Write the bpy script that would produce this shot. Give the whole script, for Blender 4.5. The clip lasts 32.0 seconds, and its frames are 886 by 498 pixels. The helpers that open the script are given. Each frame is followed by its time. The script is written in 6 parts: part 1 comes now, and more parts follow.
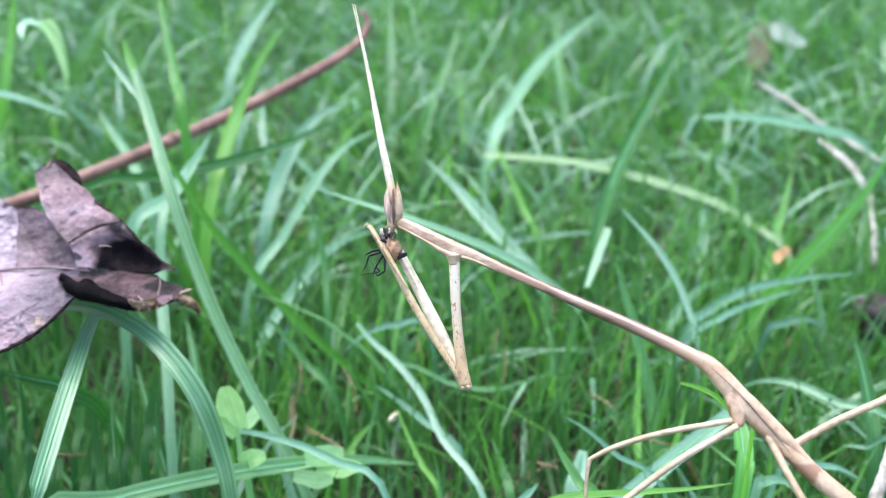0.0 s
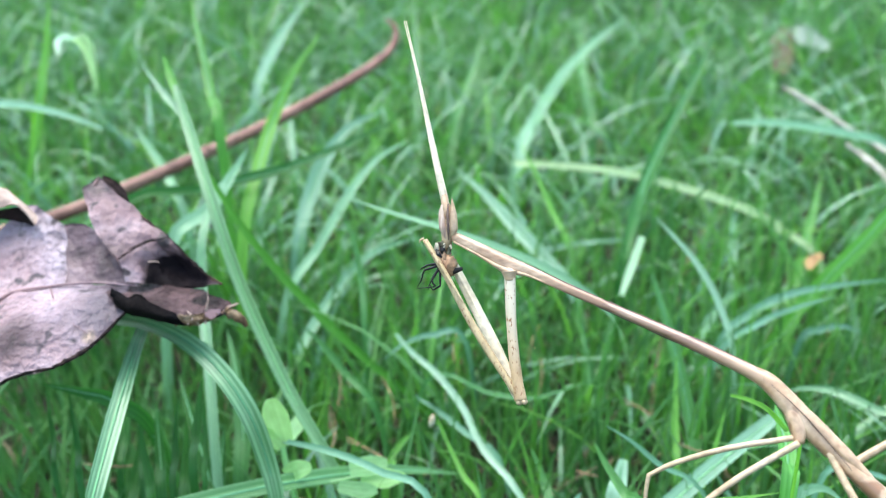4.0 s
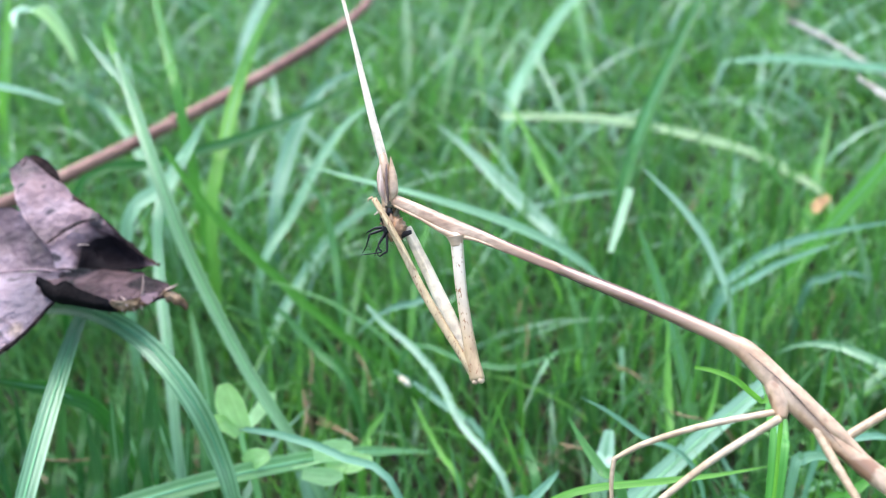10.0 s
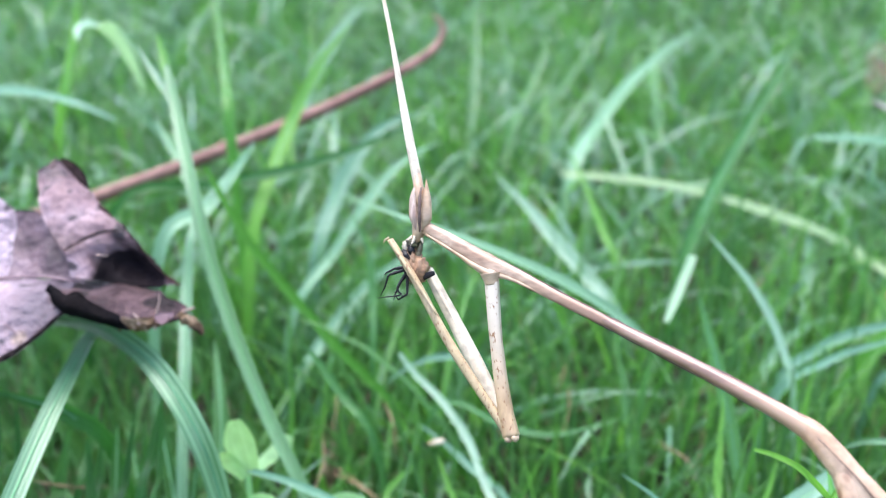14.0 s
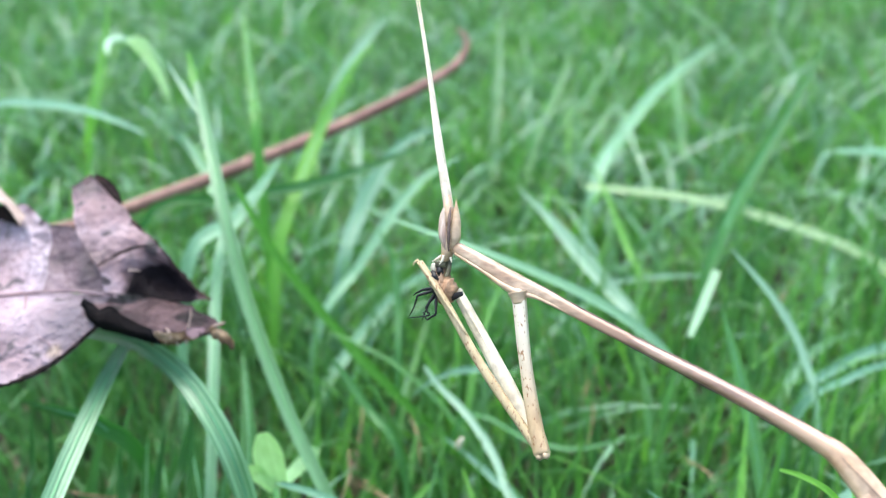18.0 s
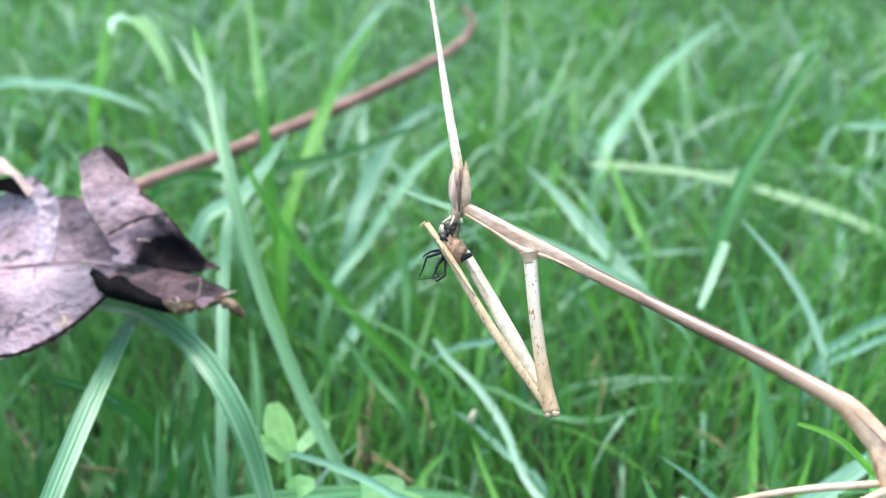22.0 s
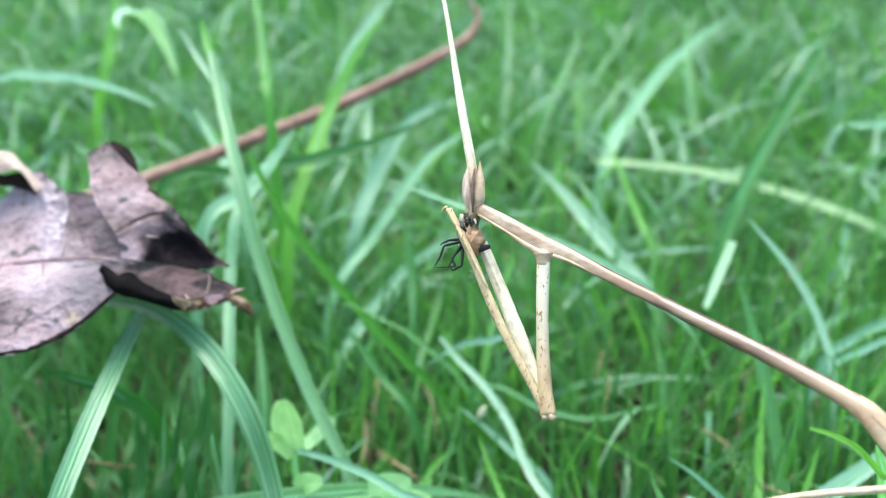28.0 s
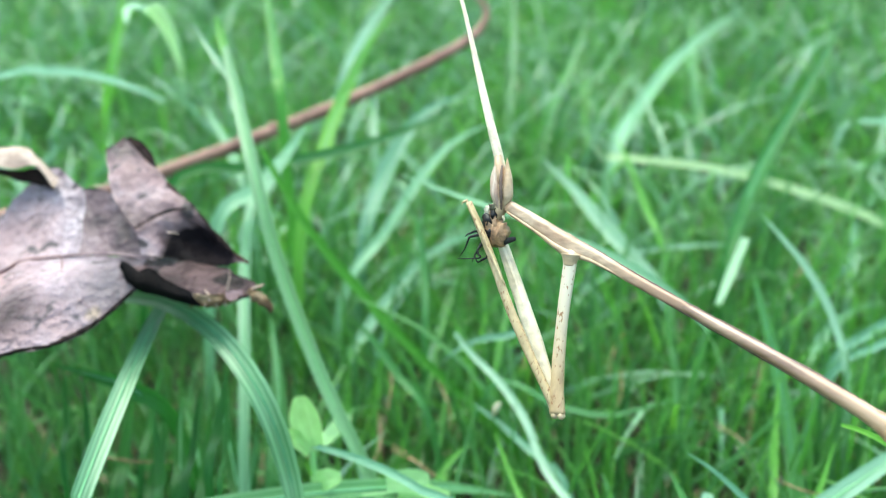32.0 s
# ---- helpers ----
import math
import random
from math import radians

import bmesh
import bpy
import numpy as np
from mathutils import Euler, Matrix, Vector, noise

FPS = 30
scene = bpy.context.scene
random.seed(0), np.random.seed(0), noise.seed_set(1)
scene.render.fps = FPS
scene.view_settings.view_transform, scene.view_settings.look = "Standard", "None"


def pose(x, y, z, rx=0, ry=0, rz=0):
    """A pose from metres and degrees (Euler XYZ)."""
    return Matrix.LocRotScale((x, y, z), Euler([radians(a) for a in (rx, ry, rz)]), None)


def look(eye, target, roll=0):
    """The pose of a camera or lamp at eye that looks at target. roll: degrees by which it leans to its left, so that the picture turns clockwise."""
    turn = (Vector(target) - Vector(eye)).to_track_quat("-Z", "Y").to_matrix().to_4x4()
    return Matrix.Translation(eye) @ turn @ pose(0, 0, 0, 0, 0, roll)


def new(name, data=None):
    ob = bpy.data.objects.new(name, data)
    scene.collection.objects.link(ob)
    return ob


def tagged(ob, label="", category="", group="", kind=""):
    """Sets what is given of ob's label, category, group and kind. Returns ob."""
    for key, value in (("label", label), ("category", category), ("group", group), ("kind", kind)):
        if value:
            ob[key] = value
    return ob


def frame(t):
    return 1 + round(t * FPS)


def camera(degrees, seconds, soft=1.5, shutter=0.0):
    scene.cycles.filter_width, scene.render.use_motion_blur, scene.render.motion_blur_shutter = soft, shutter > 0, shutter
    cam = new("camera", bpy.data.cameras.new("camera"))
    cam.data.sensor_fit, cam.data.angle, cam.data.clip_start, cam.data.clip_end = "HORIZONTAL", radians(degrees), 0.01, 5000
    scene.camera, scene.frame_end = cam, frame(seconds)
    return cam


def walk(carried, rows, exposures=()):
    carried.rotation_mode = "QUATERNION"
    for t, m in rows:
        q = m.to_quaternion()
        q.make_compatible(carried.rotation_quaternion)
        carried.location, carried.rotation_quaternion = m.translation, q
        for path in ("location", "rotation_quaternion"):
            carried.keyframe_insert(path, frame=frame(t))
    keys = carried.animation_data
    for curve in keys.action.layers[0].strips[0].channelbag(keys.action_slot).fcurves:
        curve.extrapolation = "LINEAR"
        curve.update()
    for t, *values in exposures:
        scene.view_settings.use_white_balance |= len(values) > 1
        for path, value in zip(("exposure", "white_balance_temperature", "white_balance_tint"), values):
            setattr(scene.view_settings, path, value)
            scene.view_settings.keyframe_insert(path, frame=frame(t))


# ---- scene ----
cam = camera(47.0, 32.0, soft=1.2)
cam.data.dof.use_dof = True
cam.data.dof.focus_distance = 0.127
cam.data.dof.aperture_fstop = 25
PATH = [
    (0, (0.00423, 0.00392, 0.16477), (0.00244, 0.88680, -0.30482), 0.92),
    (0.5, (0.00390, 0.00341, 0.16450), (0.00227, 0.88679, -0.30416), 1.01),
    (1, (0.00135, 0.00290, 0.16555), (-0.00381, 0.88417, -0.30703), 0.77),
    (1.5, (-0.00170, 0.00099, 0.16724), (-0.01101, 0.88215, -0.30549), 0.51),
    (2, (-0.00286, -0.00035, 0.16968), (-0.01574, 0.88111, -0.30241), 0.19),
    (2.5, (-0.00292, -0.00062, 0.17048), (-0.02101, 0.88181, -0.29962), -0.24),
    (3, (-0.00272, -0.00055, 0.17055), (-0.02636, 0.88365, -0.29597), -0.52),
    (3.5, (-0.00203, 0.00010, 0.17104), (-0.02707, 0.88431, -0.29539), -0.44),
    (4, (-0.00044, 0.00277, 0.16724), (-0.01797, 0.88684, -0.29978), -0.05),
    (4.5, (0.00327, 0.00738, 0.16364), (-0.00768, 0.88350, -0.31832), -0.12),
    (6.5, (0.01047, 0.00978, 0.16992), (-0.02293, 0.86762, -0.34291), -2.90),
    (7, (0.01101, 0.00852, 0.17247), (-0.03291, 0.86384, -0.34376), -3.33),
    (7.5, (0.01012, 0.00932, 0.16889), (-0.03071, 0.86653, -0.34446), -3.41),
    (8, (0.00957, 0.00954, 0.16910), (-0.03172, 0.86688, -0.34399), -3.38),
    (8.5, (0.00805, 0.01005, 0.16791), (-0.03555, 0.86667, -0.34621), -3.29),
    (9, (0.00997, 0.01206, 0.16701), (-0.03265, 0.86997, -0.34501), -3.43),
    (9.5, (0.01202, 0.01505, 0.16607), (-0.03111, 0.87398, -0.34420), -3.68),
    (10, (0.01213, 0.01649, 0.16124), (-0.03749, 0.87930, -0.34185), -3.97),
    (10.5, (0.01241, 0.01791, 0.15991), (-0.04278, 0.88291, -0.33884), -4.05),
    (11, (0.01310, 0.01821, 0.15859), (-0.06140, 0.88936, -0.32675), -3.96),
    (11.5, (0.01373, 0.02017, 0.15676), (-0.07224, 0.89756, -0.31527), -3.06),
    (12, (0.01308, 0.02423, 0.15686), (-0.06468, 0.90621, -0.30795), -1.53),
    (12.5, (0.01282, 0.02787, 0.15439), (-0.05741, 0.91331, -0.30503), -0.40),
    (13, (0.01330, 0.02825, 0.15339), (-0.06038, 0.91447, -0.30397), -0.23),
    (13.5, (0.01495, 0.02848, 0.15169), (-0.07498, 0.91716, -0.29794), -0.25),
    (14, (0.01370, 0.02652, 0.15196), (-0.09189, 0.91559, -0.29347), -0.33),
    (14.5, (0.01410, 0.02622, 0.15236), (-0.10532, 0.91627, -0.28761), -0.63),
    (16.5, (0.01397, 0.02561, 0.15284), (-0.10892, 0.91647, -0.28449), -0.62),
    (17, (0.01346, 0.02541, 0.15364), (-0.11086, 0.91612, -0.28361), -0.72),
    (17.5, (0.01253, 0.02555, 0.15364), (-0.11131, 0.91522, -0.28585), -0.52),
    (18, (0.01280, 0.02517, 0.15415), (-0.11236, 0.91502, -0.28461), -0.66),
    (18.5, (0.01389, 0.02511, 0.15331), (-0.11264, 0.91623, -0.28246), -0.78),
    (19, (0.01473, 0.02512, 0.15239), (-0.10842, 0.91557, -0.28570), -0.65),
    (19.5, (0.01463, 0.02478, 0.15238), (-0.10975, 0.91485, -0.28615), -0.70),
    (20, (0.01415, 0.02484, 0.15343), (-0.11231, 0.91396, -0.28643), -1.00),
    (20.5, (0.01432, 0.02493, 0.15361), (-0.11302, 0.91326, -0.28760), -1.15),
    (21, (0.01395, 0.02486, 0.15391), (-0.11251, 0.91264, -0.28866), -1.14),
    (21.5, (0.01286, 0.02429, 0.15177), (-0.11364, 0.91132, -0.29228), -1.06),
    (22, (0.01182, 0.02417, 0.15062), (-0.11606, 0.90948, -0.29644), -1.17),
    (22.5, (0.01133, 0.02436, 0.15164), (-0.11890, 0.90807, -0.29790), -1.23),
    (23, (0.01181, 0.02416, 0.15244), (-0.12129, 0.90681, -0.29835), -1.45),
    (23.5, (0.01157, 0.02420, 0.15288), (-0.12210, 0.90655, -0.29835), -1.57),
    (24, (0.01142, 0.02421, 0.15221), (-0.12200, 0.90732, -0.29758), -1.63),
    (24.5, (0.01211, 0.02386, 0.15184), (-0.12202, 0.90683, -0.29802), -1.51),
    (25, (0.01057, 0.02499, 0.15088), (-0.11697, 0.90680, -0.30315), -1.09),
    (25.5, (0.01027, 0.02473, 0.15132), (-0.12019, 0.90376, -0.30725), -1.02),
    (27.5, (0.00985, 0.02431, 0.15186), (-0.11853, 0.90651, -0.30117), -0.87),
    (28, (0.01027, 0.02444, 0.15146), (-0.11660, 0.90661, -0.30206), -0.74),
    (28.5, (0.00948, 0.02474, 0.15162), (-0.11387, 0.90737, -0.30197), -0.57),
    (29, (0.00930, 0.02440, 0.15227), (-0.11432, 0.90757, -0.30020), -0.67),
    (29.5, (0.00847, 0.02440, 0.15199), (-0.11537, 0.90713, -0.30129), -0.67),
    (30, (0.00760, 0.02439, 0.15153), (-0.11576, 0.90591, -0.30423), -0.65),
    (30.5, (0.00821, 0.02374, 0.15094), (-0.11667, 0.90554, -0.30385), -0.69),
    (31, (0.00764, 0.02399, 0.15132), (-0.11646, 0.90528, -0.30468), -0.58),
    (31.5, (0.00734, 0.02393, 0.15154), (-0.11730, 0.90461, -0.30548), -0.61),
    (32, (0.00669, 0.02398, 0.15164), (-0.11630, 0.90463, -0.30589), -0.58),
]
walk(cam, [(t, look(eye, target, roll)) for t, eye, target, roll in PATH], [
    (0, 1.74, 6330, 10), (3, 1.74, 6460, 2), (4, 1.74, 6490, 0), (5, 1.74, 6430, 5), (7, 1.74, 6350, 12), (9, 1.74, 6350, 9), (11, 1.74, 6270, 13), (12, 1.74, 6290, 17), (13, 1.74, 6410, 9),
    (14, 1.80, 6340, 14), (17, 1.80, 6700, -4), (18, 1.80, 6560, 4), (19, 1.80, 6610, -1), (20, 1.80, 6520, 2), (22, 1.80, 6440, 5), (25, 1.80, 6450, 1),
    (28, 1.80, 6590, -4), (30, 1.80, 6610, -4), (31, 1.80, 6710, -9), (32, 1.80, 6800, -12)])

# ---- light: bright overcast sky ----
world = bpy.data.worlds.new("overcast_sky")
scene.world = world
world.use_nodes = True
wn = world.node_tree
wn.nodes.clear()
w_out = wn.nodes.new("ShaderNodeOutputWorld")
w_bg = wn.nodes.new("ShaderNodeBackground")
w_sky = wn.nodes.new("ShaderNodeTexSky")
w_sky.sky_type = "NISHITA"
w_sky.sun_disc = False
w_sky.sun_elevation = radians(70)
w_sky.sun_rotation = radians(-35)
w_sky.air_density = 1.0
w_sky.dust_density = 3.0
w_bg.inputs["Strength"].default_value = 0.15
wn.links.new(w_sky.outputs["Color"], w_bg.inputs["Color"])
wn.links.new(w_bg.outputs["Background"], w_out.inputs["Surface"])

sun_data = bpy.data.lights.new("sun", "SUN")
sun_data.energy = 1.2
sun_data.angle = radians(45)
sun_data.color = (0.96, 0.98, 1.0)
sun = new("sun", sun_data)
sun.matrix_basis = look((-0.4, 0.35, 2.6), (0, 0, 0))


# ---- materials ----
def nodes_of(name):
    m = bpy.data.materials.new(name)
    m.use_nodes = True
    t = m.node_tree
    return m, t, t.nodes["Principled BSDF"], t.nodes["Material Output"]


def ramp(t, stops):
    r = t.nodes.new("ShaderNodeValToRGB")
    els = r.color_ramp.elements
    while len(els) < len(stops):
        els.new(0.5)
    for e, (p, c) in zip(els, stops):
        e.position, e.color = p, (*c, 1)
    return r


def mix(t, kind, fac, a, b):
    n = t.nodes.new("ShaderNodeMix")
    n.data_type, n.blend_type = "RGBA", kind
    for socket, value in ((n.inputs[0], fac), (n.inputs[6], a), (n.inputs[7], b)):
        if isinstance(value, bpy.types.NodeSocket):
            t.links.new(value, socket)
        else:
            socket.default_value = value if isinstance(value, float) else (*value, 1)
    return n.outputs[2]


def tex_noise(t, coord, scale, detail=4.0, stretch=(1, 1, 1)):
    mp = t.nodes.new("ShaderNodeMapping")
    mp.inputs["Scale"].default_value = stretch
    t.links.new(coord, mp.inputs["Vector"])
    n = t.nodes.new("ShaderNodeTexNoise")
    n.inputs["Scale"].default_value, n.inputs["Detail"].default_value = scale, detail
    t.links.new(mp.outputs["Vector"], n.inputs["Vector"])
    return n.outputs["Fac"]


def add_bump(t, bsdf, height, strength, distance):
    b = t.nodes.new("ShaderNodeBump")
    b.inputs["Strength"].default_value, b.inputs["Distance"].default_value = strength, distance
    t.links.new(height, b.inputs["Height"])
    t.links.new(b.outputs["Normal"], bsdf.inputs["Normal"])
    return b.outputs["Normal"]


def grass_material(name, dark, light, rough=0.42, through_light=0.4, islands=False, gloss=0.5, streak=1.0, ribs=6.0):
    """Leaf blade: long veins, a pale midrib, gloss, and light through the blade."""
    m, t, bsdf, out = nodes_of(name)
    uv = t.nodes.new("ShaderNodeTexCoord").outputs["UV"]
    veins = ramp_out(t, tex_noise(t, uv, 1.0, 3.0, (ribs, 0.15, 1)), ((0.36, (0, 0, 0)), (0.64, (1, 1, 1))))
    blotch = tex_noise(t, uv, 2.2, 3.0, (1, 0.6, 1))
    dark = tuple(b + (a - b) * streak for a, b in zip(dark, light))
    col = mix(t, "MIX", veins, dark, light)
    col = mix(t, "MULTIPLY", 0.45, col, ramp_out(t, blotch, ((0.3, (0.55, 0.6, 0.5)), (0.7, (1, 1, 1)))))
    if islands:
        rnd = t.nodes.new("ShaderNodeNewGeometry").outputs["Random Per Island"]
    else:
        rnd = t.nodes.new("ShaderNodeObjectInfo").outputs["Random"]
    col = mix(t, "MULTIPLY", 0.75, col, ramp_out(t, rnd, ((0.0, (0.5, 0.62, 0.5)), (0.45, (0.9, 1, 0.85)), (0.8, (1.15, 1.1, 0.75)), (1.0, (0.95, 1.1, 1.2)))))
    t.links.new(col, bsdf.inputs["Base Color"])
    bsdf.inputs["Roughness"].default_value = rough
    bsdf.inputs["Specular IOR Level"].default_value = gloss
    normal = add_bump(t, bsdf, veins, 0.35, 0.0002)
    tr = t.nodes.new("ShaderNodeBsdfTranslucent")
    bright = mix(t, "MULTIPLY", 1.0, col, (1.15, 1.3, 0.8))
    t.links.new(bright, tr.inputs["Color"])
    t.links.new(normal, tr.inputs["Normal"])
    ms = t.nodes.new("ShaderNodeMixShader")
    ms.inputs[0].default_value = through_light
    t.links.new(bsdf.outputs[0], ms.inputs[1])
    t.links.new(tr.outputs[0], ms.inputs[2])
    t.links.new(ms.outputs[0], out.inputs["Surface"])
    return m


def ramp_out(t, value, stops):
    r = ramp(t, stops)
    t.links.new(value, r.inputs["Fac"])
    return r.outputs["Color"]


def stain_shade_mask(t, co, centre, size, amount, blur):
    """A blot with an uneven outline round a centre."""
    away = t.nodes.new("ShaderNodeVectorMath")
    away.operation = "SUBTRACT"
    away.inputs[1].default_value = centre
    t.links.new(co, away.inputs[0])
    shrunk = t.nodes.new("ShaderNodeVectorMath")
    shrunk.operation = "DIVIDE"
    shrunk.inputs[1].default_value = size
    t.links.new(away.outputs[0], shrunk.inputs[0])
    far = t.nodes.new("ShaderNodeVectorMath")
    far.operation = "LENGTH"
    t.links.new(shrunk.outputs[0], far.inputs[0])
    edge = t.nodes.new("ShaderNodeMath")
    edge.operation = "MULTIPLY_ADD"
    edge.inputs[1].default_value = 0.35
    t.links.new(tex_noise(t, co, 320, 4.0), edge.inputs[0])
    t.links.new(far.outputs["Value"], edge.inputs[2])
    return ramp_out(t, edge.outputs[0], ((0.0, (amount,) * 3), (max(0.02, 1 - blur), (amount,) * 3), (1.0, (0, 0, 0))))


def matter(name, stops, scale, rough=0.6, stretch=(1, 1, 1), bump=0.4, distance=0.0003, fine=6.0, spots=None, coat=0.0, gloss=0.5, spread=0.6, tint=None, fade=None, stains_and_shade=()):
    """Dull natural surface: colours by noise in the thing's own space, finer grain on top, and relief."""
    m, t, bsdf, out = nodes_of(name)
    co = t.nodes.new("ShaderNodeTexCoord").outputs["Object"]
    big = tex_noise(t, co, scale, 4.0, stretch)
    small = tex_noise(t, co, scale * fine, 6.0, stretch)
    col = ramp_out(t, big, stops)
    col = mix(t, "MULTIPLY", 0.6, col, ramp_out(t, small, ((0.32, (0.55, 0.5, 0.48)), (0.62, (1.08, 1.06, 1.04)))))
    if tint:
        patch = ramp_out(t, tex_noise(t, co, tint[0], 5.0), ((0.42, (0, 0, 0)), (0.62, (tint[2],) * 3)))
        col = mix(t, "MIX", patch, col, tint[1])
    if fade:
        sep = t.nodes.new("ShaderNodeSeparateXYZ")
        t.links.new(co, sep.inputs[0])
        rng = t.nodes.new("ShaderNodeMapRange")
        rng.inputs["From Min"].default_value, rng.inputs["From Max"].default_value = fade[1], fade[2]
        t.links.new(sep.outputs[fade[0]], rng.inputs["Value"])
        col = mix(t, "MIX", rng.outputs["Result"], col, fade[3])
    if spots:
        mask = ramp_out(t, tex_noise(t, co, spots[0], 2.0, spots[2]), ((spread, (0, 0, 0)), (spread + 0.08, (1, 1, 1))))
        col = mix(t, "MIX", mask, col, spots[1])
    for i, (centre, size, tone, amount, blur) in enumerate(stains_and_shade):
        mask = stain_shade_mask(t, co, centre, size, amount, blur)
        col = mix(t, "MIX", mask, col, tone)
        if i == 0:
            dull = t.nodes.new("ShaderNodeMapRange")
            dull.inputs["To Min"].default_value, dull.inputs["To Max"].default_value = gloss, 0.05
            t.links.new(mask, dull.inputs["Value"])
            t.links.new(dull.outputs["Result"], bsdf.inputs["Specular IOR Level"])
    t.links.new(col, bsdf.inputs["Base Color"])
    bsdf.inputs["Roughness"].default_value = rough
    bsdf.inputs["Coat Weight"].default_value = coat
    bsdf.inputs["Coat Roughness"].default_value = 0.3
    bsdf.inputs["Specular IOR Level"].default_value = gloss
    add_bump(t, bsdf, small, bump, distance)
    return m


GRASS_MID = grass_material("grass_mid_green", (0.055, 0.18, 0.055), (0.13, 0.34, 0.12), through_light=0.35)
GRASS_LIME = grass_material("grass_lime", (0.12, 0.35, 0.06), (0.2, 0.48, 0.12), through_light=0.45)
GRASS_PALE = grass_material("grass_pale_blue_green", (0.055, 0.18, 0.08), (0.25, 0.46, 0.33), rough=0.36, through_light=0.2, gloss=0.8, streak=1.0, ribs=9.0)
# base colour lightened to hold the sky's sheen on the pale blades
GRASS_PALE_SHEEN = grass_material("grass_pale_sheen", (0.13, 0.31, 0.22), (0.27, 0.48, 0.39), rough=0.48, through_light=0.26, gloss=0.55, streak=0.7)
# dark green blades; the slim ones also stand in for shade under the leaf
GRASS_DARK = grass_material("grass_dark_and_shaded", (0.03, 0.13, 0.03), (0.065, 0.23, 0.055), through_light=0.35, gloss=0.3)
GRASS_SILVER = grass_material("grass_silvery", (0.36, 0.56, 0.44), (0.5, 0.7, 0.58), rough=0.4, through_light=0.3, gloss=0.8, streak=0.6)
GRASS_BRIGHT = grass_material("grass_bright_green", (0.2, 0.5, 0.06), (0.3, 0.62, 0.13), through_light=0.45, gloss=0.5, streak=0.6)
GRASS_DEEP = grass_material("grass_deep_green", (0.065, 0.215, 0.028), (0.125, 0.34, 0.055), through_light=0.4, gloss=0.3, streak=0.7)
GRASS_STRAW = grass_material("grass_straw", (0.32, 0.46, 0.26), (0.46, 0.58, 0.4), through_light=0.3)
TURF_A = grass_material("turf_green", (0.062, 0.18, 0.057), (0.15, 0.34, 0.142), islands=True, gloss=0.38, through_light=0.3)
TURF_B = grass_material("turf_lime", (0.115, 0.31, 0.062), (0.19, 0.44, 0.125), islands=True, gloss=0.4, through_light=0.4)
TURF_C = grass_material("turf_pale", (0.11, 0.27, 0.16), (0.25, 0.43, 0.33), rough=0.36, islands=True, through_light=0.25, gloss=0.8)
TURF_D = grass_material("turf_dry", (0.17, 0.125, 0.08), (0.38, 0.3, 0.21), islands=True, through_light=0.2)
WEED = grass_material("weed_leaf", (0.3, 0.55, 0.25), (0.46, 0.7, 0.42), rough=0.45, through_light=0.42, streak=0.5)
GRASS_SAGE = grass_material("grass_sage_green", (0.1, 0.29, 0.09), (0.26, 0.48, 0.25), rough=0.42, through_light=0.3, gloss=0.6, ribs=9.0)
MIDRIB = grass_material("pale_midrib", (0.16, 0.42, 0.24), (0.24, 0.52, 0.32), rough=0.4, through_light=0.15)
SOIL = matter("dark_soil_with_moss", ((0.3, (0.012, 0.014, 0.007)), (0.5, (0.028, 0.032, 0.015)), (0.62, (0.03, 0.05, 0.015)), (0.78, (0.06, 0.052, 0.03))), 60, rough=0.9, bump=0.8, distance=0.004)
SHORT_GRASS = matter("short_lawn_grass", ((0.3, (0.014, 0.04, 0.01)), (0.5, (0.028, 0.075, 0.02)), (0.72, (0.05, 0.115, 0.03))), 30, rough=0.8, bump=0.8, distance=0.006, fine=9.0)
CHITIN = matter("straw_coloured_cuticle", ((0.3, (0.3, 0.185, 0.1)), (0.5, (0.45, 0.305, 0.19)), (0.7, (0.58, 0.43, 0.3))), 260, rough=0.38,
                stretch=(0.35, 1, 1), bump=0.3, distance=0.0001, coat=0.15)
CHITIN_BACK = matter("beige_brown_back_cuticle", ((0.3, (0.29, 0.165, 0.1)), (0.5, (0.45, 0.3, 0.205)), (0.72, (0.6, 0.45, 0.335))), 420, rough=0.42, fade=(0, 0.004, 0.012, (0.32, 0.185, 0.125)), stretch=(0.35, 1, 1), bump=0.45, distance=0.00012, coat=0.3)
CHITIN_REAR = matter("copper_brown_cuticle", ((0.3, (0.19, 0.095, 0.06)), (0.5, (0.32, 0.185, 0.125)), (0.7, (0.43, 0.28, 0.2))), 300, rough=0.36, fade=(0, 0.026, 0.034, (0.5, 0.32, 0.2)), stretch=(0.3, 1, 1), bump=0.2, distance=0.0001, coat=0.6, gloss=0.8)
CHITIN_AMBER = matter("amber_tan_cuticle", ((0.3, (0.34, 0.17, 0.09)), (0.48, (0.53, 0.34, 0.21)), (0.7, (0.66, 0.49, 0.35))), 320, rough=0.3, stretch=(0.5, 1, 0.5), bump=0.3, distance=0.0001, coat=0.8, spots=(620, (0.3, 0.16, 0.09), (0.6, 1, 0.6)), spread=0.56)
CHITIN_SHIN = matter("plain_tan_cuticle", ((0.3, (0.42, 0.29, 0.175)), (0.55, (0.54, 0.41, 0.27)), (0.75, (0.64, 0.52, 0.38))), 220, rough=0.34, bump=0.2, distance=0.0001, coat=0.3)
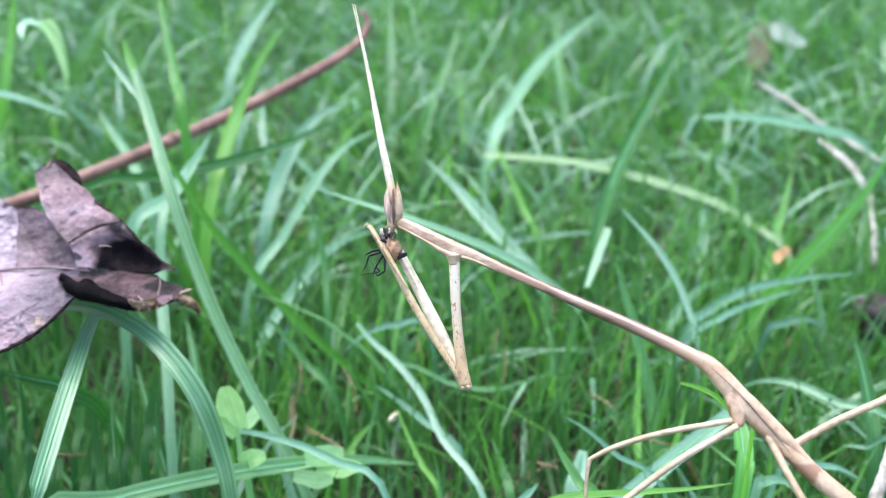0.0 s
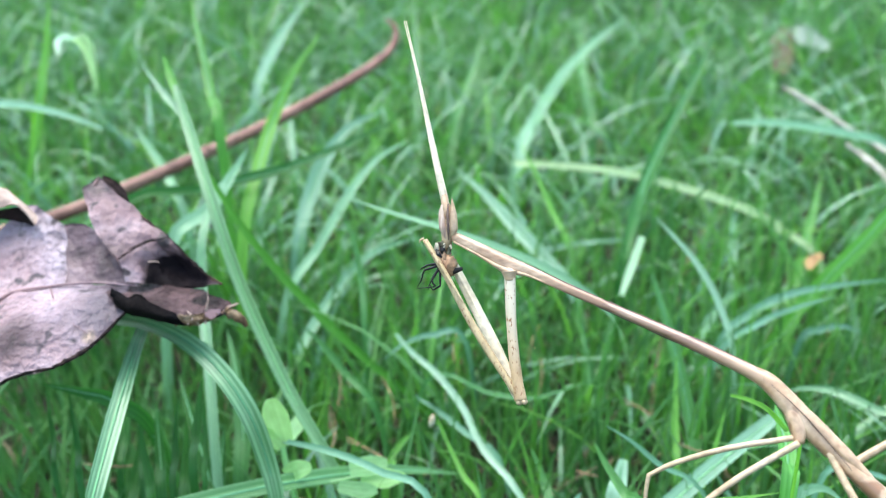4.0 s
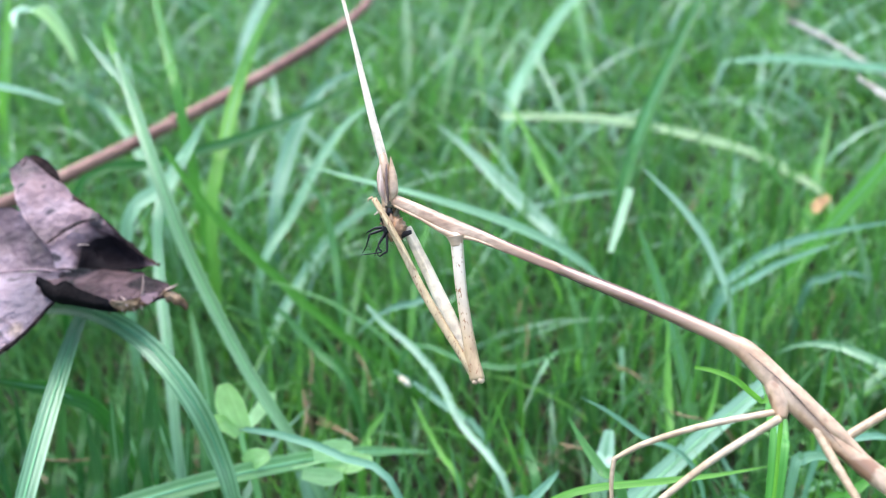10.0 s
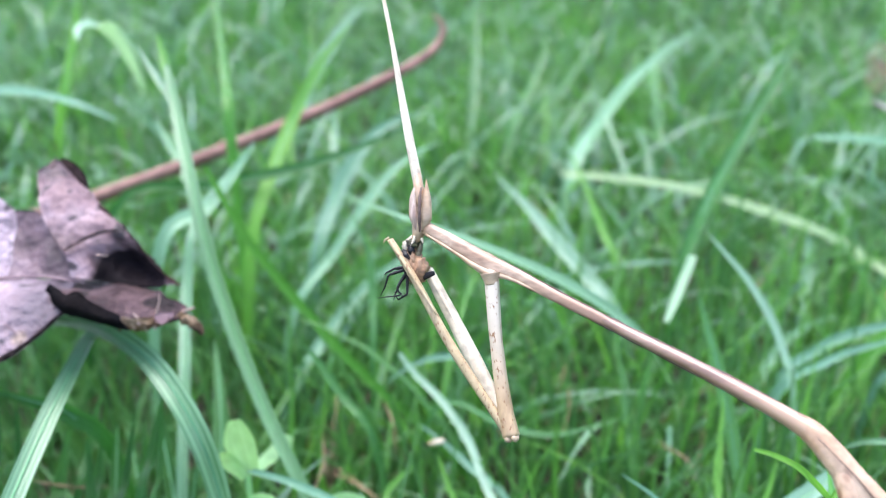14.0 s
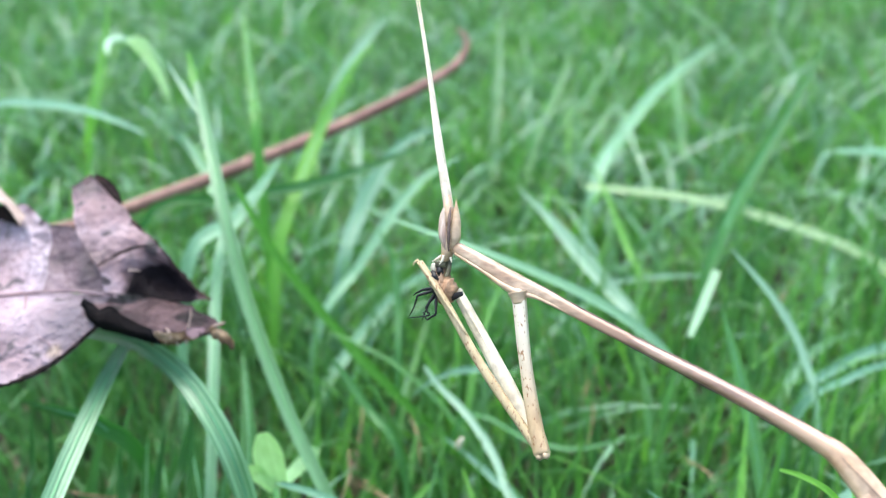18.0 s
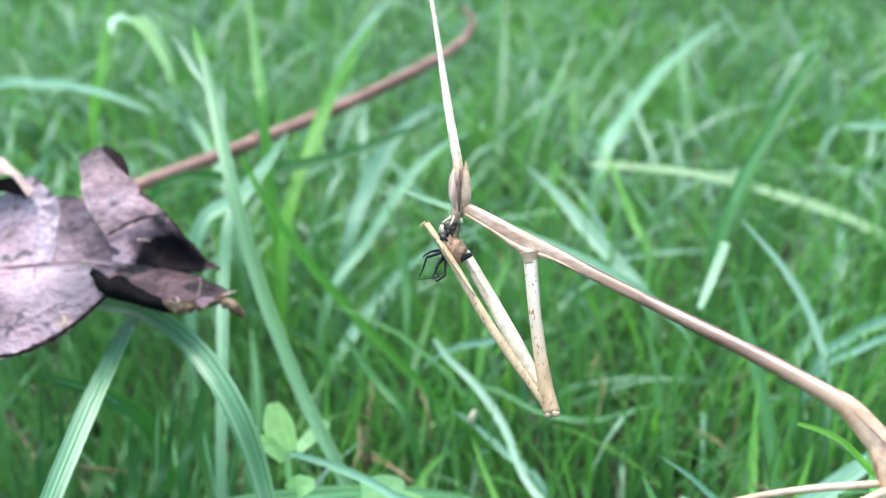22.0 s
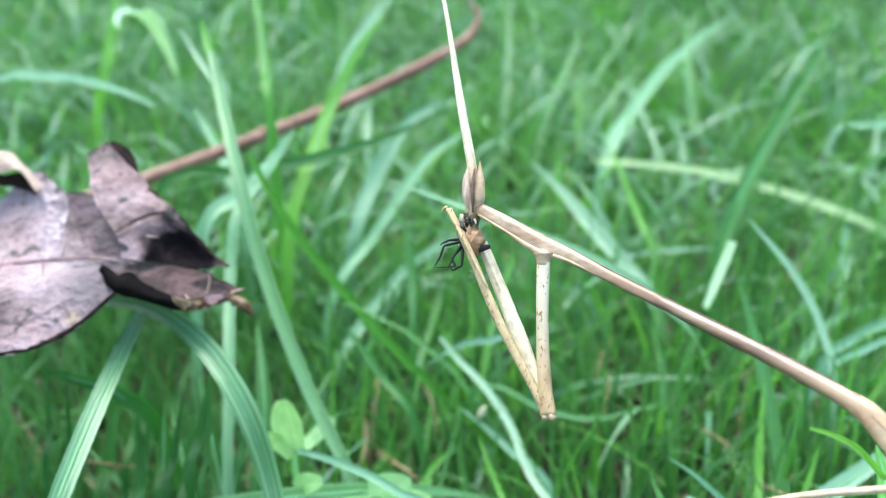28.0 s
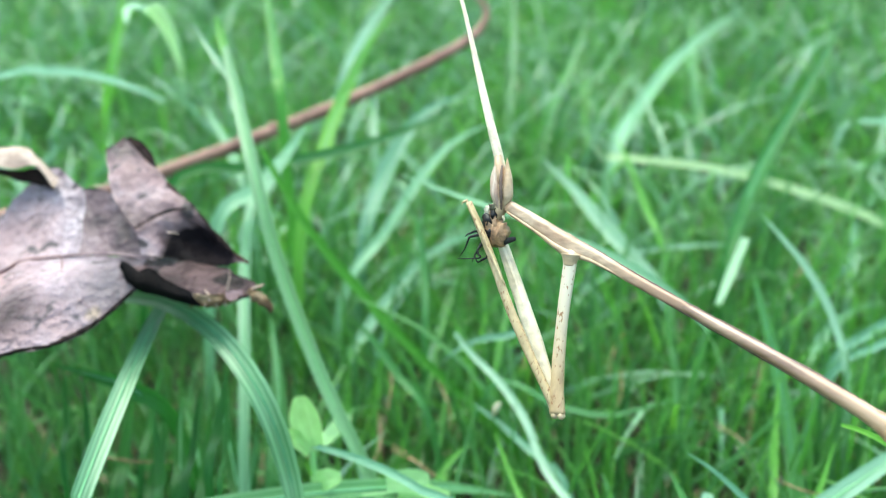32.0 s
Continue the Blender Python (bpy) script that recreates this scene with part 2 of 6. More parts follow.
CHITIN_LEG = matter("pale_leg_cuticle", ((0.3, (0.44, 0.32, 0.17)), (0.55, (0.56, 0.44, 0.27)), (0.75, (0.66, 0.56, 0.39))), 200, rough=0.4, stretch=(1, 1, 0.4), bump=0.2, distance=0.0001,
                    spots=(3600, (0.26, 0.14, 0.07), (1, 1, 0.45)), spread=0.59)
CHITIN_COXA = matter("coxa_cuticle_cream_to_tan", ((0.3, (0.5, 0.33, 0.18)), (0.55, (0.6, 0.43, 0.26)), (0.75, (0.68, 0.54, 0.38))), 200, rough=0.4, stretch=(1, 1, 0.4), bump=0.25, distance=0.0001,
                    spots=(3200, (0.3, 0.15, 0.07), (1, 1, 0.4)), spread=0.6, fade=(2, -0.014, -0.004, (0.68, 0.58, 0.46)))
CHITIN_PALE = matter("cream_cuticle", ((0.3, (0.72, 0.59, 0.42)), (0.6, (0.86, 0.76, 0.6))), 160, rough=0.4, bump=0.2, distance=0.0001)
EYE_BROWN = matter("striped_eye", ((0.35, (0.2, 0.11, 0.09)), (0.5, (0.5, 0.36, 0.29)), (0.65, (0.62, 0.5, 0.42))), 300, rough=0.25, stretch=(4, 4, 0.25), bump=0.1, distance=0.0001, coat=0.3)
BLACK_SHELL = matter("black_insect_shell", ((0.3, (0.004, 0.004, 0.005)), (0.7, (0.016, 0.015, 0.018))), 400, rough=0.42, bump=0.3, distance=0.0001, gloss=0.3)
STRIPE = matter("dark_brown_stripe", ((0.3, (0.06, 0.035, 0.028)), (0.7, (0.16, 0.1, 0.08))), 500, rough=0.4)
FLY_TAN = matter("tan_fly_body", ((0.3, (0.05, 0.03, 0.02)), (0.48, (0.34, 0.19, 0.1)), (0.7, (0.5, 0.32, 0.2))), 700, rough=0.45, bump=0.4, distance=0.0001)
FLY_PALE = matter("pale_fly_body", ((0.3, (0.3, 0.29, 0.22)), (0.7, (0.55, 0.54, 0.45))), 500, rough=0.4, bump=0.2, distance=0.0001)
LEAF_DRY = matter("dead_leaf_mauve_brown", ((0.3, (0.04, 0.025, 0.028)), (0.44, (0.14, 0.087, 0.1)), (0.56, (0.27, 0.18, 0.205)), (0.72, (0.43, 0.33, 0.37))), 130,
                  rough=0.55, bump=0.6, distance=0.0012, fine=6.0, tint=(70, (0.27, 0.15, 0.155), 0.6), spots=(260, (0.04, 0.026, 0.03), (1, 1, 1)),
                  # both dark blots paint the shadow in the folded lobe's pocket
                  stains_and_shade=(((-0.0509, 0.162, 0.0775), (0.0090, 0.02, 0.0050), (0.002, 0.0018, 0.002), 1.0, 0.16), ((-0.0480, 0.160, 0.0805), (0.0115, 0.02, 0.0085), (0.022, 0.016, 0.02), 0.85, 0.7)))
# darker copy of the leaf face, with the fold's shade put into the colour
LEAF_SHADE = matter("dead_leaf_shaded_fold", ((0.3, (0.05, 0.028, 0.034)), (0.48, (0.14, 0.087, 0.105)), (0.6, (0.25, 0.18, 0.215)), (0.75, (0.4, 0.31, 0.36))), 120,
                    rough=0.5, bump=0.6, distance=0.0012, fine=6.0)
LEAF_UMBER = matter("dead_leaf_umber", ((0.3, (0.02, 0.012, 0.014)), (0.47, (0.06, 0.036, 0.04)), (0.6, (0.12, 0.075, 0.08)), (0.75, (0.22, 0.155, 0.155))), 150, rough=0.7, gloss=0.25, bump=0.8, distance=0.002, fine=6.0, spots=(260, (0.02, 0.014, 0.014), (1, 1, 1)), spread=0.54)
LEAF_PALE = matter("dead_leaf_pale_face", ((0.3, (0.1, 0.072, 0.1)), (0.42, (0.24, 0.178, 0.22)), (0.56, (0.39, 0.31, 0.37)), (0.75, (0.56, 0.48, 0.55))), 85,
                   rough=0.45, bump=0.9, distance=0.002, fine=8.0, tint=(55, (0.33, 0.2, 0.215), 0.7), spots=(300, (0.07, 0.05, 0.06), (1, 1, 1)), spread=0.6, gloss=0.6,
                   stains_and_shade=(((-0.0754, 0.1437, 0.0748), (0.009, 0.009, 0.007), (0.06, 0.042, 0.045), 0.85, 0.6),
                           ((-0.0600, 0.1510, 0.078), (0.012, 0.015, 0.010), (0.07, 0.055, 0.072), 0.8, 0.6), ((-0.0624, 0.1446, 0.0755), (0.002, 0.002, 0.002), (0.42, 0.3, 0.22), 0.8, 0.4)))
# black of the leaf's edges, also used as shade under the rolled margin
LEAF_RIM = matter("dead_leaf_dark_rim_and_shade", ((0.3, (0.012, 0.01, 0.01)), (0.6, (0.03, 0.02, 0.02)), (0.8, (0.12, 0.08, 0.06))), 160, rough=0.9, gloss=0.1, bump=0.7, distance=0.001)
LEAF_BLACK = matter("black_leaf", ((0.3, (0.004, 0.004, 0.005)), (0.7, (0.012, 0.01, 0.01)), (0.85, (0.03, 0.022, 0.02))), 160, rough=0.95, gloss=0.05, bump=0.6, distance=0.001)
FLY_OLIVE = matter("olive_pulp", ((0.3, (0.04, 0.035, 0.02)), (0.6, (0.2, 0.18, 0.1)), (0.8, (0.4, 0.36, 0.24))), 700, rough=0.4, bump=0.4, distance=0.0001)
LEAF_FIBRE = matter("dry_leaf_fibre", ((0.3, (0.05, 0.03, 0.018)), (0.5, (0.2, 0.13, 0.075)), (0.75, (0.42, 0.32, 0.22))), 380, rough=0.8, gloss=0.2, bump=0.9, distance=0.001)
LEAF_TAN = matter("dead_leaf_tan_curl", ((0.3, (0.27, 0.185, 0.155)), (0.6, (0.43, 0.315, 0.27))), 120, rough=0.55, bump=0.5, distance=0.0008)
BARK = matter("red_brown_stem", ((0.3, (0.11, 0.05, 0.038)), (0.5, (0.21, 0.1, 0.078)), (0.72, (0.34, 0.2, 0.155))), 90, rough=0.55, bump=0.5, distance=0.0006)
DRY = matter("dry_stalk", ((0.3, (0.24, 0.22, 0.18)), (0.5, (0.46, 0.44, 0.39)), (0.75, (0.62, 0.6, 0.55))), 200, rough=0.7, bump=0.5, distance=0.0005)
LEAF_SCRAP = matter("dull_brown_leaf", ((0.3, (0.1, 0.065, 0.04)), (0.7, (0.2, 0.14, 0.09))), 90, rough=0.7)
STRAW = matter("dead_straw", ((0.3, (0.16, 0.11, 0.06)), (0.55, (0.32, 0.24, 0.14)), (0.75, (0.46, 0.38, 0.26))), 260, rough=0.8, gloss=0.2)
DEAD_YELLOW = matter("yellowed_leaf", ((0.3, (0.26, 0.14, 0.05)), (0.6, (0.42, 0.28, 0.11))), 120, rough=0.6)
PALE_LITTER = matter("bleached_leaf", ((0.3, (0.14, 0.21, 0.15)), (0.7, (0.25, 0.32, 0.26))), 80, rough=0.6)
CLOD = matter("dark_crumbled_leaf", ((0.3, (0.02, 0.015, 0.018)), (0.6, (0.08, 0.06, 0.06))), 150, rough=0.8, bump=0.9, distance=0.002)


# ---- mesh helpers ----
def link(name, mesh, material, parent=None, label=""):
    for mat in (material if isinstance(material, tuple) else (material,)):
        mesh.materials.append(mat)
    ob = new(name, mesh)
    if parent:
        ob.parent = parent
    if label:
        ob["label"] = label
    return ob


def spline(points, count):
    """Points along a smooth curve through the given ones."""
    p = [np.array(q, float) for q in points]
    p = [2 * p[0] - p[1]] + p + [2 * p[-1] - p[-2]]
    n, out = len(p) - 3, []
    for s in np.linspace(0, n, count):
        i = min(int(s), n - 1)
        u = s - i
        a, b, c, d = p[i:i + 4]
        out.append(0.5 * (2 * b + (c - a) * u + (2 * a - 5 * b + 4 * c - d) * u * u + (3 * b - a - 3 * c + d) * u ** 3))
    return np.array(out)


def unit(v):
    return v / max(np.linalg.norm(v), 1e-12)


def mesh_of(name, verts, faces, uvs=None, smooth=True):
    me = bpy.data.meshes.new(name)
    me.from_pydata([tuple(v) for v in verts], [], faces)
    if uvs is not None:
        layer = me.uv_layers.new()
        idx = np.empty(len(me.loops), int)
        me.loops.foreach_get("vertex_index", idx)
        layer.data.foreach_set("uv", np.asarray(uvs, float)[idx].ravel())
    if smooth:
        me.polygons.foreach_set("use_smooth", [True] * len(me.polygons))
    me.update()
    return me


def blade_mesh(points, width, face=(0.0, -0.8, 0.6), twist=0.0, fold=0.28, root=True, count=22, tip=0.03, blunt=0.0):
    """A grass blade from its tip to its foot: folded along the midrib, tapering, rooted in the ground."""
    p = [np.array(q, float) for q in points]
    if root and p[-1][2] > 0.004:
        d = p[-1] - p[-2]
        d[2] = min(d[2], -0.02)
        k = p[-1][2] / -d[2]
        q = p[-1] + d * min(k, 0.6)
        p.append(np.array((q[0], q[1], -0.004)))
    c = spline(p, count)
    tan = np.gradient(c, axis=0)
    verts, uvs = [], []
    hint = np.array(face, float)
    for i in range(count):
        s = i / (count - 1)
        t = unit(tan[i])
        side = unit(np.cross(t, hint))
        nrm = np.cross(side, t)
        a = radians(twist) * (s - 0.5)
        side, nrm = side * math.cos(a) + nrm * math.sin(a), nrm * math.cos(a) - side * math.sin(a)
        w = width / 2 * max(tip, blunt + (1 - blunt) * min(1.0, (s / 0.45)) ** 0.7) * (1 - 0.35 * max(0.0, s - 0.6) / 0.4)
        w *= 1 + 0.04 * math.sin(9 * s + points[0][0] * 900)
        for j in (-1, -0.5, 0, 0.5, 1):
            verts.append(c[i] + side * w * j + nrm * w * fold * (abs(j) - (0.12 if j == 0 else 0)))
            uvs.append((0.5 + j / 2 + 3 * points[0][0], s * 3))
    faces = [(5 * i + j, 5 * i + j + 1, 5 * i + j + 6, 5 * i + j + 5) for i in range(count - 1) for j in range(4)]
    return mesh_of("grass_blade", verts, faces, uvs)


def blade(points, width, material, label, **kw):
    ob = link("grass_blade", blade_mesh(points, width, **kw), material)
    if width > 0.0021:
        c = spline(points, 40)[2:-1] + np.array((0.0, -0.00008, 0.00008))
        part("midrib", tube_mesh("midrib", list(c[::4]), [0.00003] + [width * 0.055] * 3, 30, 5), MIDRIB, ob, "pale midrib")
    return tagged(ob, label if len(label.split()) > 3 else label + " in the lawn", "grass blade", "single grass blades")


def tube_mesh(name, points, radii, count=24, sides=10, flat=1.0, hint=(0.0, 1.0, 0.0), wobble=0.0, square=0.0):
    """A tapering limb along a smooth curve, closed at both ends. flat: its depth as a share of its breadth."""
    c = spline(points, count)
    r = np.interp(np.linspace(0, 1, count), np.linspace(0, 1, len(radii)), radii)
    tan = np.gradient(c, axis=0)
    verts = []
    for i in range(count):
        t = unit(tan[i])
        a = unit(np.cross(t, np.array(hint, float)))
        b = np.cross(a, t)
        for k in range(sides):
            g = 2 * math.pi * k / sides
            x, y = math.cos(g), math.sin(g)
            q = 1 + square * (1 / max(abs(x), abs(y)) - 1)
            w = r[i] * q * (1 + wobble * noise.noise(Vector((k * 1.3, i * 0.35, points[0][0] * 300))))
            verts.append(c[i] + a * x * w + b * y * w * flat)
    faces = [(i * sides + k, i * sides + (k + 1) % sides, (i + 1) * sides + (k + 1) % sides, (i + 1) * sides + k) for i in range(count - 1) for k in range(sides)]
    faces.append(tuple(range(sides))[::-1])
    faces.append(tuple((count - 1) * sides + k for k in range(sides)))
    return mesh_of(name, verts, faces)


def part(name, mesh, material, parent, label=""):
    return link(name, mesh, material, parent, label)


def sheet_mesh(name, rows, nu=28, nv=20, thick=0.0003, crinkle=0.0006, ragged=0.0, scale=90.0):
    """A thin crinkled sheet, smooth through a few rows of guiding points, with a worn outline."""
    grid = np.array([spline(r, nu) for r in rows])
    full = np.array([spline(grid[:, i], nv) for i in range(nu)])
    nrm = np.cross(np.gradient(full, axis=0), np.gradient(full, axis=1))
    nrm /= np.maximum(np.linalg.norm(nrm, axis=2, keepdims=True), 1e-12)
    verts = []
    for side in (0.5, -0.5):
        for i in range(nu):
            for j in range(nv):
                v = full[i, j]
                h = crinkle * noise.fractal(Vector(v * scale), 1.0, 2.0, 4)
                edge = ragged * noise.noise(Vector(v * 420)) if i in (0, nu - 1) or j in (0, nv - 1) else 0.0
                mid = full[nu // 2, nv // 2]
                verts.append(v + nrm[i, j] * (h + side * thick) + (mid - v) * edge)
    n = nu * nv
    faces = []
    for i in range(nu - 1):
        for j in range(nv - 1):
            a, b, c, d = i * nv + j, i * nv + j + 1, (i + 1) * nv + j + 1, (i + 1) * nv + j
            faces.append((a, b, c, d))
            faces.append((n + d, n + c, n + b, n + a))
    rim = [i * nv for i in range(nu)] + [(nu - 1) * nv + j for j in range(1, nv)] + [i * nv + nv - 1 for i in range(nu - 2, -1, -1)] + list(range(nv - 2, 0, -1))
    for a, b in zip(rim, rim[1:] + rim[:1]):
        faces.append((b, a, n + a, n + b))
    return mesh_of(name, verts, faces)


def blob_mesh(name, centre, size, seg=14, rough=0.0, turn=(0, 0, 0), scale=600.0):
    """A lumpy rounded body."""
    bm = bmesh.new()
    bmesh.ops.create_uvsphere(bm, u_segments=seg, v_segments=seg * 2 // 3, radius=1.0)
    m = Euler([radians(a) for a in turn]).to_matrix()
    for v in bm.verts:
        k = 1 + rough * noise.noise(v.co * 2.3 + Vector(centre) * scale)
        v.co = Vector(centre) + m @ Vector((v.co.x * size[0] * k, v.co.y * size[1] * k, v.co.z * size[2] * k))
    me = bpy.data.meshes.new(name)
    bm.to_mesh(me)
    bm.free()
    me.polygons.foreach_set("use_smooth", [True] * len(me.polygons))
    return me


# ---- ground ----
def build_ground():
    xs = np.concatenate([[-60, -8, -2], np.linspace(-0.9, 0.9, 61), [2, 8, 60]])
    ys = np.concatenate([[-60, -8, -1], np.linspace(-0.25, 1.4, 56), [3, 9, 60]])
    verts = [(x, y, 0.006 * noise.fractal(Vector((x * 14, y * 14, 0.0)), 1.0, 2.0, 4) if abs(x) < 1 and -0.3 < y < 1.5 else 0.0) for y in ys for x in xs]
    w = len(xs)
    faces = [(j * w + i, j * w + i + 1, (j + 1) * w + i + 1, (j + 1) * w + i) for j in range(len(ys) - 1) for i in range(w - 1)]
    me = mesh_of("ground", verts, faces)
    ob = link("ground", me, (SOIL, SHORT_GRASS))
    me.polygons.foreach_set("material_index", [0 if abs(p.center.x) < 0.72 and -0.1 < p.center.y < 0.7 else 1 for p in me.polygons])
    tagged(ob, "dark moist soil under the lawn grass", "ground", kind="structure")


build_ground()


# ---- the lawn ----
def build_lawn(name, label, count, x0, x1, y0, y1, low, high, seed, cap=0.05, upright=1.0, thin=1.0, sparse=0.0):
    rng = np.random.default_rng(seed)
    x = rng.uniform(x0, x1, count)
    y = y0 + (y1 - y0) * rng.uniform(0, 1, count)
    stays = (rng.uniform(0, 1, count) > sparse) | (y > 0.32)
    x, y = x[stays], y[stays]
    count = len(x)
    tuft = np.array([noise.noise(Vector((a * 22, b * 22, 3.0))) for a, b in zip(x, y)])
    high_low = low + (high - low) * np.clip(rng.beta(2.0, 2.0, count) + 0.45 * tuft, 0, 1.2)
    near = np.clip((y - 0.12) / 0.14, 0, 1)
    high_low = np.minimum(high_low, cap + (high * 1.3 - cap) * near)
    # fewer light blades nearby: their darker mix stands in for shade in the turf
    far = np.clip((y - 0.15) / 0.15, 0, 1)
    draw = rng.uniform(0, 1, count)
    kind = np.where(draw < 0.19 - 0.11 * far, 3, np.where(draw < 0.19 - 0.11 * far + (0.1 + 0.13 * far) * (upright == 1.0), 2, np.where(draw < 0.38 + 0.28 * far, 1, 0)))
    # corner under the leaf: light kinds swapped for green to imitate shade, blades shorter
    shaded_corner = (x < -0.045) & (y < 0.25)
    kind = np.where(shaded_corner & (kind != 3), 0, kind)
    high_low = np.where(shaded_corner, 0.75 * high_low, high_low)
    width = np.where(kind == 2, rng.uniform(0.0016, 0.0034, count), rng.uniform(0.0009, 0.0023, count))
    width = width * thin
    length = high_low * np.where(kind == 3, 0.8, rng.uniform(1.1, 2.3, count))
    az = rng.uniform(0, 2 * np.pi, count)
    lean = np.radians(np.where(kind == 3, rng.uniform(30, 80, count), upright * np.abs(rng.normal(16, 20, count))))
    bend = np.radians(np.where(kind == 2, rng.uniform(35, 110, count), upright * np.abs(rng.normal(28, 30, count))))
    rise = sum(np.cos(lean + bend * (k / 7) ** 1.3) for k in range(1, 8)) / 7 * length
    length = length * np.clip(high_low * 1.15 / np.maximum(rise, 1e-4), 0.3, 1.0)
    spin = az + rng.normal(0.0, 0.9, count) + np.pi / 2
    seg = 7
    rings = seg + 1
    pos = np.stack([x, y, np.full(count, -0.003)], 1)
    verts = np.zeros((count, rings, 3, 3))
    side = np.stack([np.cos(spin), np.sin(spin), np.zeros(count)], 1)
    for k in range(rings):
        s = k / seg
        ang = lean + bend * s ** 1.3
        step = np.stack([np.sin(ang) * np.cos(az), np.sin(ang) * np.sin(az), np.cos(ang)], 1)
        if k:
            pos = pos + step * (length / seg)[:, None]
        w = width / 2 * max(0.04, (1 - s ** 2.2)) * (0.7 + 0.3 * min(1, s * 3))
        up = np.cross(side, step)
        for j, o in ((0, -1), (1, 0), (2, 1)):
            verts[:, k, j] = pos + side * (w * o)[:, None] - up * (w * 0.3 * (1 - abs(o)))[:, None]
    base = np.arange(count)[:, None] * rings * 3
    quads = []
    for k in range(seg):
        for j in range(2):
            a = k * 3 + j
            quads.append(np.concatenate([base + a, base + a + 1, base + a + 4, base + a + 3], 1))
    faces = np.stack(quads, 1).reshape(-1, 4)
    me = bpy.data.meshes.new(name)
    nv, nf = count * rings * 3, len(faces)
    me.vertices.add(nv)
    me.vertices.foreach_set("co", verts.reshape(-1))
    me.loops.add(nf * 4)
    me.loops.foreach_set("vertex_index", faces.reshape(-1))
    me.polygons.add(nf)
    me.polygons.foreach_set("loop_start", np.arange(nf) * 4)
    me.polygons.foreach_set("material_index", np.repeat(kind, seg * 2))
    me.polygons.foreach_set("use_smooth", np.ones(nf, bool))
    layer = me.uv_layers.new()
    uvs = np.zeros((count, rings, 3, 2))
    uvs[..., 0] = np.array((0.0, 0.5, 1.0)) + rng.uniform(0, 40, count)[:, None, None]
    uvs[..., 1] = (np.arange(rings) / seg * 2.5)[None, :, None]
    layer.data.foreach_set("uv", uvs.reshape(-1, 2)[faces.reshape(-1)].reshape(-1))
    me.update(calc_edges=True)
    me.validate()
    ob = link(name, me, (TURF_A, TURF_B, TURF_C, TURF_D))
    tagged(ob, label, "grass", kind="stuff")


build_lawn("lawn_grass", "dense green lawn grass with thin leaning blades", 24000, -0.4, 0.45, 0.06, 0.62, 0.014, 0.044, 11, cap=0.029, sparse=0.33)
build_lawn("upright_grass", "thin upright green grass blades standing out of the lawn", 3300, -0.15, 0.17, 0.12, 0.28, 0.026, 0.05, 17, cap=0.034, upright=0.5, thin=0.7)
build_lawn("far_lawn_grass", "green lawn grass further off, blurred", 20000, -0.7, 0.75, 0.6, 1.36, 0.02, 0.06, 12)


def build_surroundings():
    """The same lawn all round, out of the camera's view, denser towards the spot."""
    rng = np.random.default_rng(21)
    n = 150000
    r = 4.6 * rng.uniform(0, 1, n) ** 0.75
    a = rng.uniform(0, 2 * np.pi, n)
    x, y = r * np.cos(a), 0.45 + r * np.sin(a)
    keep = ~((x > -0.7) & (x < 0.75) & (y > 0.62) & (y < 1.35)) & ~((x > -0.4) & (x < 0.45) & (y > 0.05) & (y < 0.63)) & (np.hypot(x, y) > 0.1)
    x, y, r = x[keep], y[keep], r[keep]
    n = len(x)
    h, az = rng.uniform(0.025, 0.06, n), rng.uniform(0, 2 * np.pi, n)
    w = rng.uniform(0.004, 0.009, n) * (1 + 0.9 * r)
    verts = np.zeros((n, 3, 2, 3))
    for k, (s, wide) in enumerate(((0.0, 0.8), (0.55, 1.0), (1.0, 0.05))):
        out = h * s * s * rng.uniform(0.8, 1.8, n)
        for m, e in ((0, -0.5), (1, 0.5)):
            verts[:, k, m] = np.stack([x + np.cos(az) * out - np.sin(az) * w * wide * e, y + np.sin(az) * out + np.cos(az) * w * wide * e, h * s - 0.002], 1)
    base = np.arange(n)[:, None] * 6
    faces = np.concatenate([base + np.array((0, 1, 3, 2)), base + np.array((2, 3, 5, 4))], 0)
    flat = verts.reshape(-1, 3)
    ob = link("surrounding_lawn", mesh_of("surrounding_lawn", flat, faces.tolist(), np.stack([flat[:, 0] * 90, flat[:, 2] * 40], 1)), TURF_A)
    tagged(ob, "green lawn grass all round the spot", "grass", kind="stuff")


build_surroundings()


